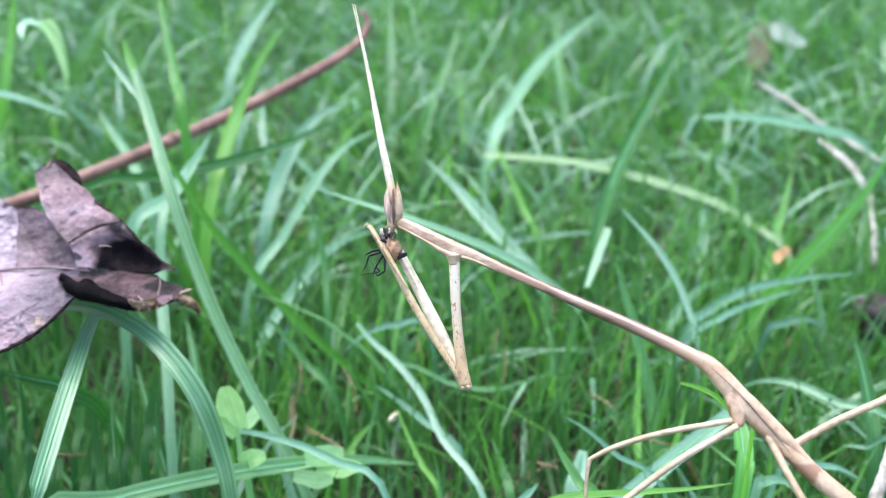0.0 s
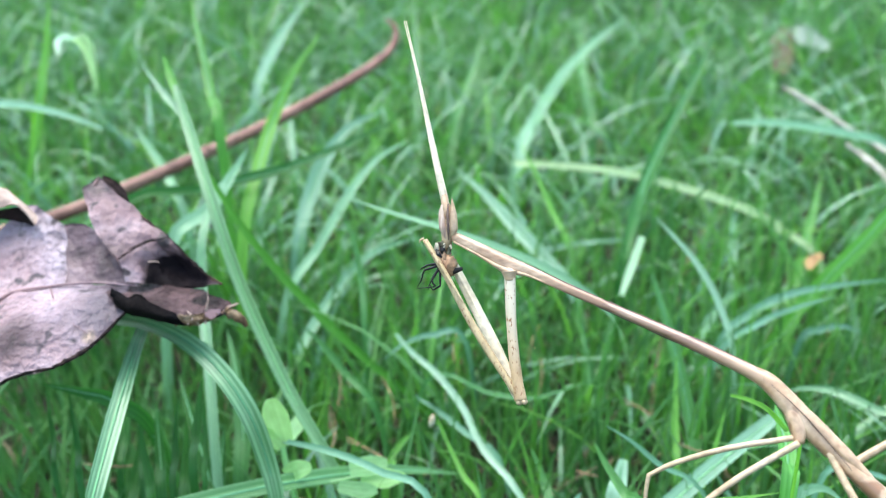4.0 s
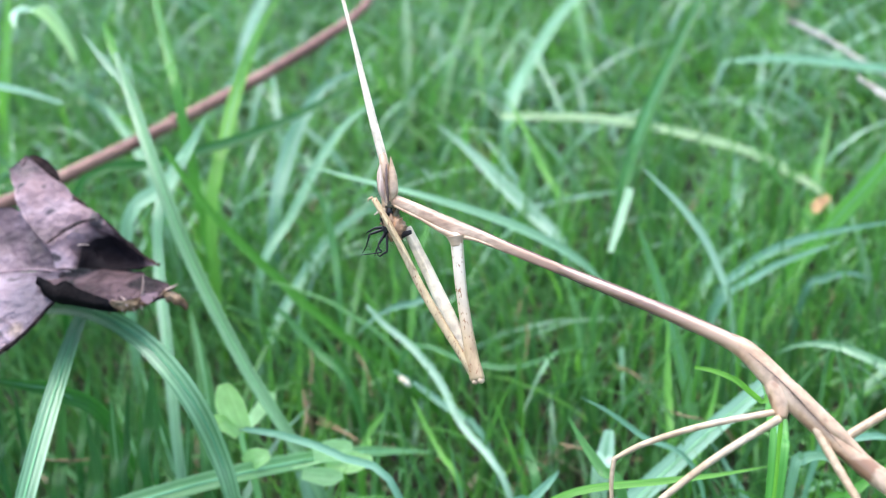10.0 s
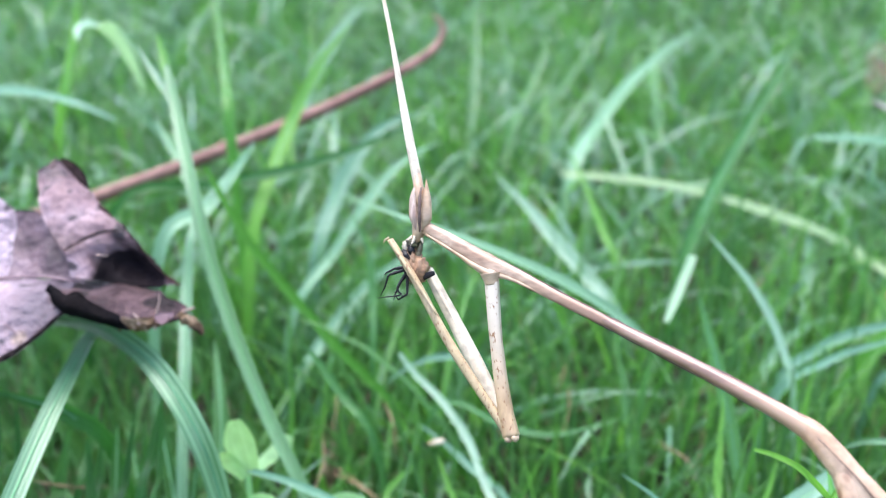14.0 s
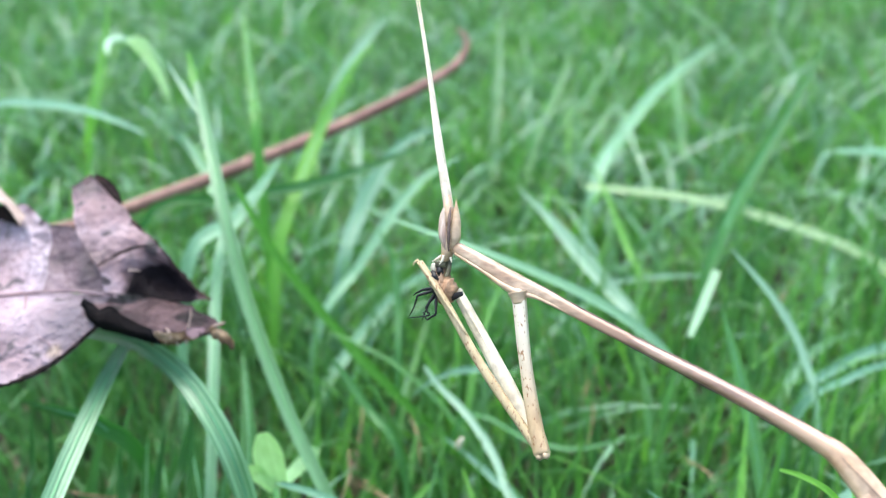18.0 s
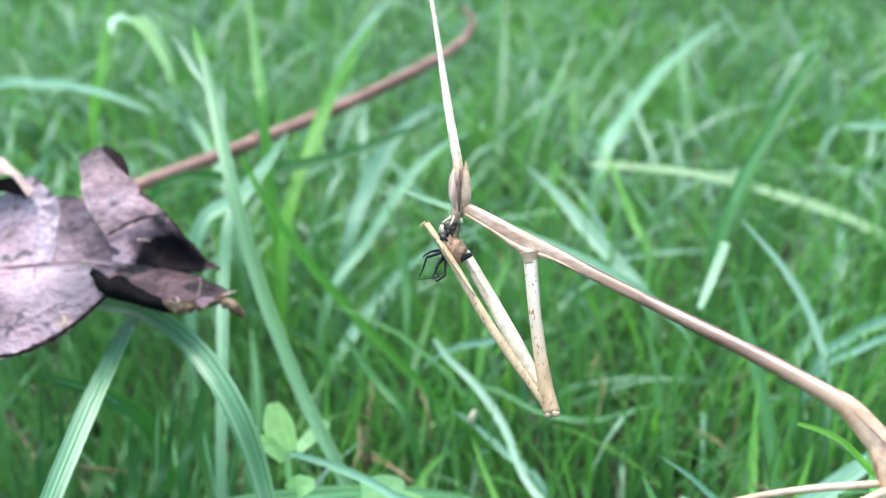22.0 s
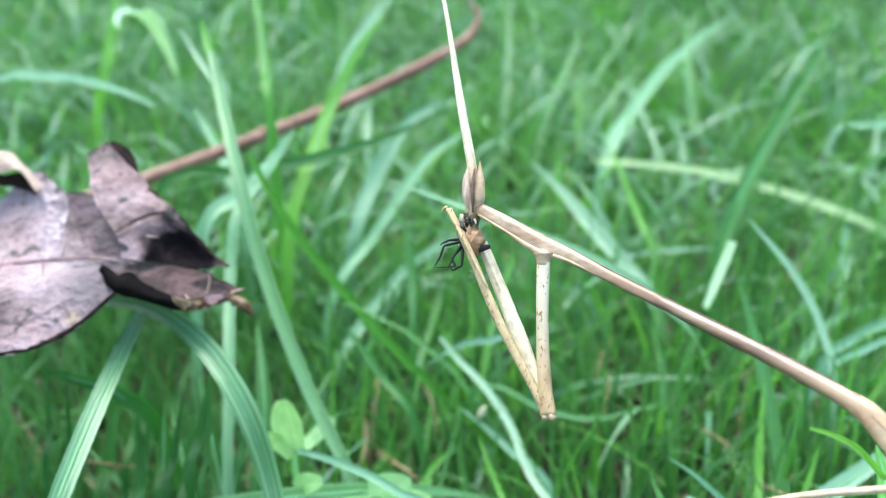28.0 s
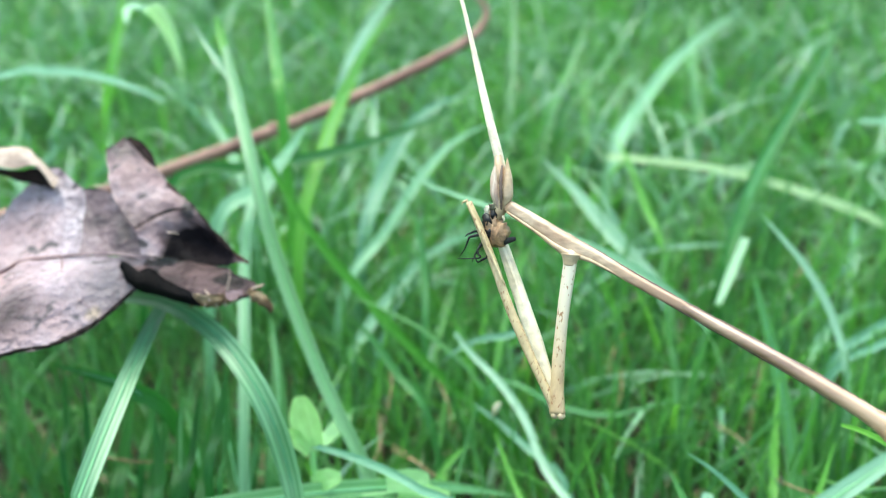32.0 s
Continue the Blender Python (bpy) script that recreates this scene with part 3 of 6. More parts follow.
# ---- the mantis ----
def build_mantis():
    m = new("stick_mantis")
    tagged(m, "straw-brown stick mantis eating a fly above the grass", "mantis")
    part("pronotum", tube_mesh("pronotum", [(-0.00826, -0.00000, 0.00457), (-0.00451, 0.00000, 0.00288), (-0.00067, -0.00000, 0.00100), (0.00267, -0.00000, -0.00007), (0.00796, 0.00000, -0.00232), (0.01270, -0.00000, -0.00421), (0.01655, 0.00000, -0.00577)],
         [0.0007, 0.00082, 0.00108, 0.00074, 0.0006, 0.00058, 0.0003], 50, 16, square=0.55), CHITIN_BACK, m, "slender brown pronotum, pale along its flank")
    part("pronotum_rear", tube_mesh("pronotum_rear", [(0.0060, 0.00000, -0.00150), (0.01114, -0.00000, -0.00356), (0.01579, 0.00000, -0.00549), (0.02032, -0.00000, -0.00729), (0.02472, 0.00000, -0.00912), (0.03040, 0.00000, -0.01162), (0.03351, 0.00000, -0.01317), (0.03508, -0.00000, -0.01414)],
         [0.0002, 0.00052, 0.0006, 0.00067, 0.00074, 0.00084, 0.00092, 0.0004], 50, 16, square=0.1), CHITIN_REAR, m, "shining copper-brown rear of the pronotum")
    back = [(-0.00451, 0.00288, 0.0008), (0.00267, -0.00007, 0.00073), (0.01114, -0.00356, 0.00055), (0.01579, -0.00549, 0.0006), (0.02472, -0.00912, 0.00072), (0.03040, -0.01162, 0.00082), (0.03351, -0.01317, 0.0009)]
    for side, first in ((0.96, 0), (-0.97, 0)):
        part("keel", tube_mesh("keel", [(x + 0.39 * side * r, -0.0001, z + 0.92 * side * r) for x, z, r in back[first:]], [0.00004, 0.0001, 0.00012, 0.00012, 0.00006], 60, 6, wobble=1.0), STRIPE, m, "rough dark edge of the back")
    part("pronotum_rim", tube_mesh("pronotum_rim", [(-0.00805, -0.00060, 0.00384), (-0.00419, -0.00070, 0.00194), (-0.00033, -0.00080, 0.00000), (0.00291, -0.00060, -0.00075), (0.00811, -0.00040, -0.00276)],
         [0.00016, 0.0002, 0.00046, 0.0002, 0.0001], 30, 8), CHITIN, m, "pale raised rim")
    part("thorax", tube_mesh("thorax", [(0.03145, -0.00000, -0.01214), (0.03399, 0.00000, -0.01349), (0.03596, 0.00000, -0.01541), (0.03810, 0.00000, -0.01783), (0.04054, 0.00000, -0.02034), (0.04383, -0.00000, -0.02361)],
         [0.0008, 0.00112, 0.00128, 0.00142, 0.0013, 0.0011], 34, 14, square=0.3, flat=0.85), CHITIN_AMBER, m)
    part("abdomen", tube_mesh("abdomen", [(0.04106, -0.00000, -0.02085), (0.04542, -0.00000, -0.02509), (0.04979, -0.00000, -0.02867), (0.05462, 0.00000, -0.03248), (0.06044, 0.00000, -0.03683), (0.06659, 0.00000, -0.04100)],
         [0.001, 0.00112, 0.0011, 0.00108, 0.001, 0.0004], 50, 12, square=0.3, wobble=0.06), CHITIN_AMBER, m)
    part("wing_case", tube_mesh("wing_case", [(0.03525, -0.00020, -0.01390), (0.03913, -0.00030, -0.01780), (0.04303, -0.00030, -0.02174), (0.04695, -0.00020, -0.02545)],
         [0.0002, 0.0008, 0.0008, 0.0002], 30, 10, flat=1.1, square=0.3), CHITIN_AMBER, m, "narrow short wing case")
    for off in (1,):
        part("groove", tube_mesh("groove", [(np.array(a) + b) / 2 + np.array((off * 0.00005, -0.0013, off * 0.00005)) for a, b in (((0.03467, 0.00000, -0.01381), (0.03467, 0.00000, -0.01381)), ((0.03723, 0.00000, -0.01644), (0.03856, 0.00000, -0.01705)), ((0.03988, 0.00000, -0.01957), (0.04119, -0.00000, -0.01975)), ((0.04377, 0.00000, -0.02348), (0.04377, 0.00000, -0.02348)))],
             [0.00003, 0.00007, 0.00007, 0.00003], 24, 6), STRIPE, m, "dark groove along the flank")
    head = part("head", tube_mesh("head", [(-0.00941, 0.00000, 0.00910), (-0.00941, -0.00000, 0.00712), (-0.00923, -0.00000, 0.00513), (-0.00941, -0.00000, 0.00379), (-0.00994, -0.00000, 0.00300)],
                [0.0004, 0.0008, 0.00098, 0.00075, 0.0004], 22, 14, flat=0.8), CHITIN, m)
    part("eye", tube_mesh("eye", [(-0.00965, -0.00040, 0.01011), (-0.00978, -0.00050, 0.00900), (-0.00990, -0.00060, 0.00773), (-0.00967, -0.00070, 0.00583), (-0.00924, -0.00050, 0.00425)],
         [0.00002, 0.00026, 0.00046, 0.00056, 0.0002], 24, 12, flat=0.8), EYE_BROWN, head, "pointed dark striped conical eye")
    part("eye", tube_mesh("eye", [(-0.00846, -0.00030, 0.01009), (-0.00832, -0.00040, 0.00882), (-0.00819, -0.00050, 0.00755), (-0.00819, -0.00050, 0.00566), (-0.00864, -0.00030, 0.00425)],
         [0.00002, 0.00032, 0.00058, 0.0007, 0.0003], 24, 12, flat=0.8), CHITIN, head, "pointed tan conical eye")
    part("brow", tube_mesh("brow", [(-0.00883, -0.00080, 0.00912), (-0.00872, -0.00120, 0.00745), (-0.00863, -0.00120, 0.00548), (-0.00874, -0.00080, 0.00408)], [0.0001, 0.0002, 0.0002, 0.0001], 18, 8), STRIPE, head, "dark stripe between the eyes")
    feelers = []
    for o, dx in ((-0.00025, -0.7), (0.00025, 0.7)):
        feelers.append(part("antenna", tube_mesh("antenna", [np.array((-0.00943, 0.00040, 0.00793)) + np.array((0, o, 0)), np.array((-0.01004, 0.00020, 0.01095)) + np.array((0, o, 0)), np.array((-0.01137, -0.00000, 0.01712)) + np.array((0, o, 0)), np.array((-0.01335, -0.00000, 0.02643)) + np.array((0, o * 0.6, 0)), np.array((-0.01554, 0.00000, 0.03562)) + np.array((dx * 0.00012, o * 0.6, 0))],
             [0.00044, 0.00048, 0.00038, 0.00021, 0.00006], 44, 8), CHITIN_PALE, m, "long tapering cream antenna"))
    part("antenna_base", tube_mesh("antenna_base", [(-0.00904, -0.00020, 0.00710), (-0.00926, -0.00030, 0.00853), (-0.00971, -0.00010, 0.00997), (-0.01036, 0.00030, 0.01193)], [0.0006, 0.0006, 0.0005, 0.0002], 24, 8, wobble=0.25), CHITIN_AMBER, head, "tan frayed base of the antennae")
    for a, b in (((-0.00956, -0.00040, 0.00362), (-0.00999, -0.00060, 0.00251)), ((-0.00914, -0.00000, 0.00363), (-0.00860, -0.00020, 0.00283)), ((-0.01051, 0.00060, 0.00357), (-0.01168, 0.00060, 0.00286))):
        part("palp", tube_mesh("palp", [a, (np.array(a) + b) / 2 + np.array((0.0001, 0, 0)), b], [0.0002, 0.00018, 0.00008], 10, 6), CHITIN_PALE, head)
    legs = []
    for o, shoulder, tint, top, w in ((-0.0010, (0.00043, -0.00100, -0.00015), CHITIN_LEG, np.array((-0.01426, -0.00000, 0.00431)) - np.array((0.00025, -0.00000, -0.01701)), 0.88), (0.0014, (-0.00060, 0.00140, -0.00016), CHITIN_PALE, np.array((-0.00976, -0.00000, 0.00077)) - np.array((0.00025, -0.00000, -0.01701)), 1.45)):
        # both leg sections are modelled from the joint about which they turn
        coxa = part("coxa", tube_mesh("coxa", [(0.0, 0.0002, -0.0001), (0.0001, 0, -0.001), (0.0004, 0, -0.008), (0.0011, 0, -0.0146), (0.0017, 0, -0.0176)],
                    [0.0006, 0.00076, 0.00066, 0.00078, 0.00088], 30, 10, square=0.5, flat=0.6, wobble=0.05), CHITIN_COXA, m, "pale speckled front coxa")
        part("collar", tube_mesh("collar", [(0.0, 0.0, 0.0), (0.00005, 0, -0.0006), (0.0001, 0, -0.0013)], [0.00115, 0.00088, 0.0007], 10, 12, square=0.3, flat=0.7), CHITIN, coxa, "tan collar at the shoulder")
        for lx, lz in ((0.00145, -0.0178), (0.0022, -0.0177)):
            part("knee_lobe", blob_mesh("knee_lobe", (lx, 0.0, lz), (0.00046, 0.0006, 0.00045), 10, 0.25), CHITIN_SHIN, coxa, "rounded yellowish knee lobe")
        top = np.array((top[0], 0.0, top[2]))
        femur = part("front_femur", tube_mesh("front_femur", [(0.0, 0, -0.0004), top * 0.03 + np.array((-0.0002, 0, 0)), top * 0.45 + np.array((-0.0003, 0, -0.0004)) * (o < 0), top * 0.8, top],
                     [0.0004 * w, 0.00056 * w, 0.0006 * w, 0.0005 * w, 0.00042 * w], 40, 10, square=0.4, flat=0.75, wobble=0.06), tint, m, "spotted yellowish front femur" if o < 0 else "cream front femur")
        part("front_tibia", tube_mesh("front_tibia", [top + np.array((0, -0.0003, 0)), top * 0.8 + np.array((0.0003, -0.0005, 0.0)), top * 0.6 + np.array((0.0003, -0.0005, 0.0))],
             [0.00026, 0.00024, 0.0001], 20, 8), tint, femur, "folded front tibia with a hooked tip")
        for s in range(7 if o < 0 else 0):
            q = top * (0.1 + 0.06 * s) + np.array((-0.0004, -0.0002, -0.0001))
            part("spine", tube_mesh("spine", [q, q + np.array((-0.0001, -0.0001, 0.0001)), q + np.array((-0.0002, -0.0001, 0.0002))], [0.0001, 0.00006, 0.00002], 6, 5), tint, femur)
        part("claw", tube_mesh("claw", [top + np.array((-0.0001, -0.0002, 0.0002)), top + np.array((-0.0006, -0.0003, 0.0000)), top + np.array((-0.0007, -0.0004, -0.0004))],
             [0.00022, 0.00012, 0.00003], 10, 6), CHITIN_LEG, femur, "small hooked claw")
        legs.append((coxa, femur, shoulder))
    # walking legs
    part("middle_leg", tube_mesh("middle_leg", [(0.03750, -0.00100, -0.01998), (0.02941, -0.00200, -0.02184), (0.02329, -0.00300, -0.02395), (0.01982, -0.00300, -0.02587)], [0.00036, 0.00036, 0.00034, 0.00026], 30, 8), CHITIN_SHIN, m, "thin tan middle leg")
    part("middle_shin", tube_mesh("middle_shin", [(0.01996, -0.00300, -0.02571), (0.01952, -0.00300, -0.02846), (0.01909, -0.00200, -0.03373), (0.01652, 0.00400, -0.04755)], [0.0003, 0.00026, 0.00024, 0.0002], 24, 8), CHITIN_SHIN, m)
    part("middle_leg", tube_mesh("middle_leg", [(0.03785, -0.00160, -0.02055), (0.03117, -0.00400, -0.02486), (0.02545, -0.00600, -0.02948), (0.01836, -0.00600, -0.03564)], [0.00044, 0.0004, 0.00038, 0.0003], 30, 8), CHITIN_SHIN, m, "thin tan middle leg")
    part("hind_leg", tube_mesh("hind_leg", [(0.04355, 0.00100, -0.02314), (0.04866, 0.00300, -0.01998), (0.05411, 0.00500, -0.01721), (0.06163, 0.00800, -0.01272)], [0.0005, 0.00048, 0.00045, 0.0003], 30, 8), CHITIN_SHIN, m, "pale hind leg stretched out")
    part("hind_leg", tube_mesh("hind_leg", [(0.04069, -0.00020, -0.02071), (0.04289, -0.00160, -0.02460), (0.04528, -0.00300, -0.02832), (0.04899, -0.00400, -0.03439)], [0.0005, 0.00048, 0.00042, 0.0003], 30, 8), CHITIN_SHIN, m, "pale hind leg stretched out")
    part("leg_base", tube_mesh("leg_base", [(0.03602, 0.00000, -0.01568), (0.03726, -0.00020, -0.01758), (0.03771, -0.00060, -0.01921), (0.03786, -0.00120, -0.02068)], [0.0008, 0.00125, 0.00105, 0.0006], 18, 10), CHITIN_AMBER, m)
    return m, legs, head, feelers


mantis, front_legs, mantis_head, antennae = build_mantis()
cam.data.dof.focus_object = mantis  # the lens stays focused on the mantis


# ---- the prey ----
def build_fly():
    f = new("fly")
    tagged(f, "half-eaten black-legged fly held in the mantis's front legs", "fly")
    part("thorax", blob_mesh("thorax", (0.0001, 0, 0.0001), (0.0010, 0.0009, 0.0013), 18, 0.7), FLY_TAN, f)
    part("abdomen", blob_mesh("abdomen", (0.0009, 0.0001, -0.0011), (0.0012, 0.0010, 0.0014), 18, 0.5, (0, 20, 0)), FLY_TAN, f, "torn tan abdomen")
    part("head", blob_mesh("head", (-0.0007, 0.0004, 0.0015), (0.0006, 0.0006, 0.0007), 14, 0.5), FLY_PALE, f, "pale green-grey head")
    part("mouth", blob_mesh("mouth", (0.0004, -0.0005, 0.0011), (0.0004, 0.0004, 0.0005), 14, 0.6), BLACK_SHELL, f)
    part("collar", blob_mesh("collar", (-0.0003, -0.0006, 0.0004), (0.0007, 0.0006, 0.0007), 14, 0.7), BLACK_SHELL, f)
    part("collar", blob_mesh("collar", (0.0000, -0.0003, -0.0010), (0.0008, 0.0007, 0.0006), 14, 0.7), BLACK_SHELL, f)
    for a, b, r in (((0.0006, 0.0006, 0.0034), (0.0, 0.0003, 0.0008), 0.0003), ((0.0001, 0.0008, 0.003), (-0.0004, 0.0004, 0.0012), 0.0002), ((0.0009, 0.0006, 0.003), (0.0008, 0.0002, 0.0004), 0.0003)):
        part("torn_strand", tube_mesh("torn_strand", [a, (np.array(a) + b) / 2 + np.array((0.0002, 0, 0)), b], [r * 0.6, r, r * 1.4], 12, 6, wobble=0.9), FLY_OLIVE, f, "torn olive-brown strand")
    part("collar", blob_mesh("collar", (0.0003, -0.0002, 0.0019), (0.0006, 0.0005, 0.0005), 14, 0.8), FLY_OLIVE, f)
    part("wing", tube_mesh("wing", [(0.0, 0.0006, -0.0018), (0.0014, 0.0, -0.0019), (0.0034, -0.0004, -0.0014)], [0.0003, 0.0005, 0.00025], 12, 8, flat=0.3), BLACK_SHELL, f, "dark folded wing stub")
    for a, b, c, d in (
        ((-0.0006, -0.0004, -0.0011), (-0.0018, -0.001, -0.0014), (-0.0022, -0.001, -0.0026), (-0.0027, -0.001, -0.0034)),
        ((-0.0002, -0.0006, -0.0014), (-0.0007, -0.0012, -0.0026), (-0.0004, -0.0012, -0.0033), (-0.0028, -0.0012, -0.0036)),
        ((-0.0001, -0.0004, -0.0014), (0.0003, -0.001, -0.0032), (-0.0007, -0.001, -0.0037), (-0.0011, -0.001, -0.003)),
        ((-0.0007, 0.0, -0.0008), (-0.0017, -0.0002, -0.0008), (-0.0024, -0.0004, -0.0012), (-0.0026, -0.0004, -0.0014)),
        ((0.0, 0.0002, -0.0012), (-0.001, 0.0, -0.002), (-0.0016, 0.0, -0.0032), (-0.0018, 0.0, -0.0038)),
    ):
        b, c, d = (tuple(1.2 * v for v in q) for q in (b, c, d))
        leg = part("leg", tube_mesh("leg", [a, (np.array(a) + b) / 2, b], [0.00017, 0.0002, 0.00014], 10, 6), BLACK_SHELL, f)
        part("shin", tube_mesh("shin", [b, (np.array(b) + c) / 2, c, d], [0.00015, 0.00013, 0.0001, 0.00005], 14, 6), BLACK_SHELL, leg)
    return f


fly = build_fly()


# ---- the dead leaf ----
def build_leaf():
    lf = new("dead_leaf")
    tagged(lf, "curled mauve-brown dead leaf caught on grass blades", "leaf")
    # first point of each row: unseen extension, added to shade the turf below
    part("lower_blade", sheet_mesh("lower_blade", [
        [(-0.1366, 0.1534, 0.0690), (-0.1047, 0.1576, 0.0715), (-0.0875, 0.1574, 0.0726), (-0.0799, 0.1581, 0.0757), (-0.0727, 0.1588, 0.0767), (-0.0651, 0.1583, 0.0777), (-0.0589, 0.1574, 0.0778)],
        [(-0.1255, 0.1369, 0.0674), (-0.0992, 0.1464, 0.0715), (-0.0834, 0.1476, 0.0732), (-0.0765, 0.1491, 0.0756), (-0.0700, 0.1510, 0.0768), (-0.0639, 0.1527, 0.0778), (-0.0585, 0.1537, 0.0773)],
        [(-0.1156, 0.1247, 0.0655), (-0.0950, 0.1383, 0.0690), (-0.0807, 0.1404, 0.0723), (-0.0754, 0.1426, 0.0741), (-0.0696, 0.1444, 0.0752), (-0.0640, 0.1476, 0.0767), (-0.0579, 0.1514, 0.0771)],
        [(-0.1073, 0.1161, 0.0639), (-0.0924, 0.1329, 0.0650), (-0.0807, 0.1360, 0.0683), (-0.0730, 0.1379, 0.0716), (-0.0670, 0.1396, 0.0724), (-0.0609, 0.1443, 0.0746), (-0.0572, 0.1502, 0.0770)]],
        50, 34, ragged=0.02, crinkle=0.0011), LEAF_PALE, lf, "pale mauve face of the leaf")
    # its leftmost points too lie out of view, added to block light
    part("upper_blade", sheet_mesh("upper_blade", [
        [(-0.1430, 0.1654, 0.0664), (-0.1085, 0.1645, 0.0697), (-0.0934, 0.1675, 0.0746), (-0.0878, 0.1725, 0.0797), (-0.0823, 0.1754, 0.0848), (-0.0772, 0.1726, 0.0837), (-0.0726, 0.1690, 0.0832)],
        [(-0.1398, 0.1594, 0.0677), (-0.1063, 0.1606, 0.0709), (-0.0904, 0.1624, 0.0736), (-0.0844, 0.1668, 0.0773), (-0.0791, 0.1684, 0.0801), (-0.0750, 0.1673, 0.0801), (-0.0716, 0.1651, 0.0801)],
        [(-0.1373, 0.1541, 0.0683), (-0.1052, 0.1584, 0.0708), (-0.0880, 0.1581, 0.0718), (-0.0813, 0.1588, 0.0749), (-0.0761, 0.1593, 0.0758), (-0.0730, 0.1596, 0.0761), (-0.0697, 0.1599, 0.0765)]],
        44, 28, ragged=0.02, crinkle=0.0011), LEAF_PALE, lf, "pale mauve face of the leaf")
    part("tip_spike", tube_mesh("tip_spike", [(-0.0677, 0.1720, 0.0896), (-0.0674, 0.1725, 0.0906), (-0.0671, 0.1736, 0.0916)], [0.0008, 0.0005, 0.0001], 12, 6, wobble=0.6), LEAF_UMBER, lf, "dark dry spike")
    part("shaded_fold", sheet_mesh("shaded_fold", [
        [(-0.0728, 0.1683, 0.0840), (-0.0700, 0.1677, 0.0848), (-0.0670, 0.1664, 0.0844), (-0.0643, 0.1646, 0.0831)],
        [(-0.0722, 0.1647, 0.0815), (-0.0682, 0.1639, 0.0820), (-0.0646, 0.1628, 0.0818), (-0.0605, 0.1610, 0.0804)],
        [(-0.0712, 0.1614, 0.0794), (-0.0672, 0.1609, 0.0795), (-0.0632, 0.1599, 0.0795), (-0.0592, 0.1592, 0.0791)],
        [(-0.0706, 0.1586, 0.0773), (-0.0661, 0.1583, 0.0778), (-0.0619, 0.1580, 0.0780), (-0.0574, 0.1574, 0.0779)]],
        30, 26, ragged=0.05, crinkle=0.0012), LEAF_SHADE, lf, "crumpled fold, coloured dark for its shade")
    part("folded_lobe", sheet_mesh("folded_lobe", [
        [(-0.0701, 0.1724, 0.0894), (-0.0686, 0.1729, 0.0903), (-0.0673, 0.1739, 0.0910), (-0.0662, 0.1740, 0.0901), (-0.0620, 0.1713, 0.0871)],
        [(-0.0677, 0.1672, 0.0881), (-0.0652, 0.1676, 0.0887), (-0.0627, 0.1678, 0.0879), (-0.0602, 0.1678, 0.0867), (-0.0573, 0.1671, 0.0854)],
        [(-0.0657, 0.1634, 0.0861), (-0.0628, 0.1635, 0.0863), (-0.0598, 0.1638, 0.0857), (-0.0564, 0.1639, 0.0845), (-0.0528, 0.1641, 0.0837)],
        [(-0.0628, 0.1601, 0.0842), (-0.0597, 0.1604, 0.0835), (-0.0564, 0.1621, 0.0824), (-0.0526, 0.1637, 0.0809), (-0.0485, 0.1614, 0.0807)],
        [(-0.0597, 0.1576, 0.0825), (-0.0575, 0.1586, 0.0811), (-0.0549, 0.1615, 0.0790), (-0.0507, 0.1630, 0.0774), (-0.0454, 0.1593, 0.0789)],
        [(-0.0589, 0.1558, 0.0791), (-0.0556, 0.1576, 0.0781), (-0.0526, 0.1592, 0.0767), (-0.0479, 0.1591, 0.0764), (-0.0425, 0.1578, 0.0779)]],
        44, 40, ragged=0.05, crinkle=0.0012), LEAF_DRY, lf, "mauve-brown lobe folded upright")
    part("lower_lobe", sheet_mesh("lower_lobe", [
        [(-0.0642, 0.1604, 0.0774), (-0.0578, 0.1613, 0.0767), (-0.0515, 0.1613, 0.0763), (-0.0464, 0.1588, 0.0758), (-0.0397, 0.1544, 0.0757)],
        [(-0.0609, 0.1530, 0.0782), (-0.0554, 0.1527, 0.0773), (-0.0499, 0.1523, 0.0764), (-0.0452, 0.1530, 0.0753), (-0.0398, 0.1536, 0.0752)],
        [(-0.0586, 0.1501, 0.0779), (-0.0538, 0.1498, 0.0761), (-0.0490, 0.1502, 0.0747), (-0.0445, 0.1518, 0.0742), (-0.0407, 0.1528, 0.0748)]],
        40, 18, ragged=0.1, crinkle=0.0013), LEAF_UMBER, lf)
    part("black_rim", sheet_mesh("black_rim", [
        [(-0.0595, 0.1505, 0.0809), (-0.0580, 0.1500, 0.0804), (-0.0563, 0.1492, 0.0798), (-0.0548, 0.1495, 0.0803), (-0.0530, 0.1491, 0.0796), (-0.0514, 0.1492, 0.0788), (-0.0485, 0.1493, 0.0771)],
        [(-0.0587, 0.1491, 0.0809), (-0.0574, 0.1483, 0.0802), (-0.0558, 0.1475, 0.0794), (-0.0540, 0.1474, 0.0791), (-0.0524, 0.1474, 0.0785), (-0.0503, 0.1475, 0.0777), (-0.0476, 0.1480, 0.0767)],
        [(-0.0587, 0.1499, 0.0797), (-0.0576, 0.1488, 0.0787), (-0.0560, 0.1483, 0.0777), (-0.0541, 0.1480, 0.0771), (-0.0521, 0.1478, 0.0766), (-0.0501, 0.1481, 0.0760), (-0.0475, 0.1484, 0.0754)]],
        44, 14, ragged=0.16, crinkle=0.0009), LEAF_BLACK, lf, "black curled rim")
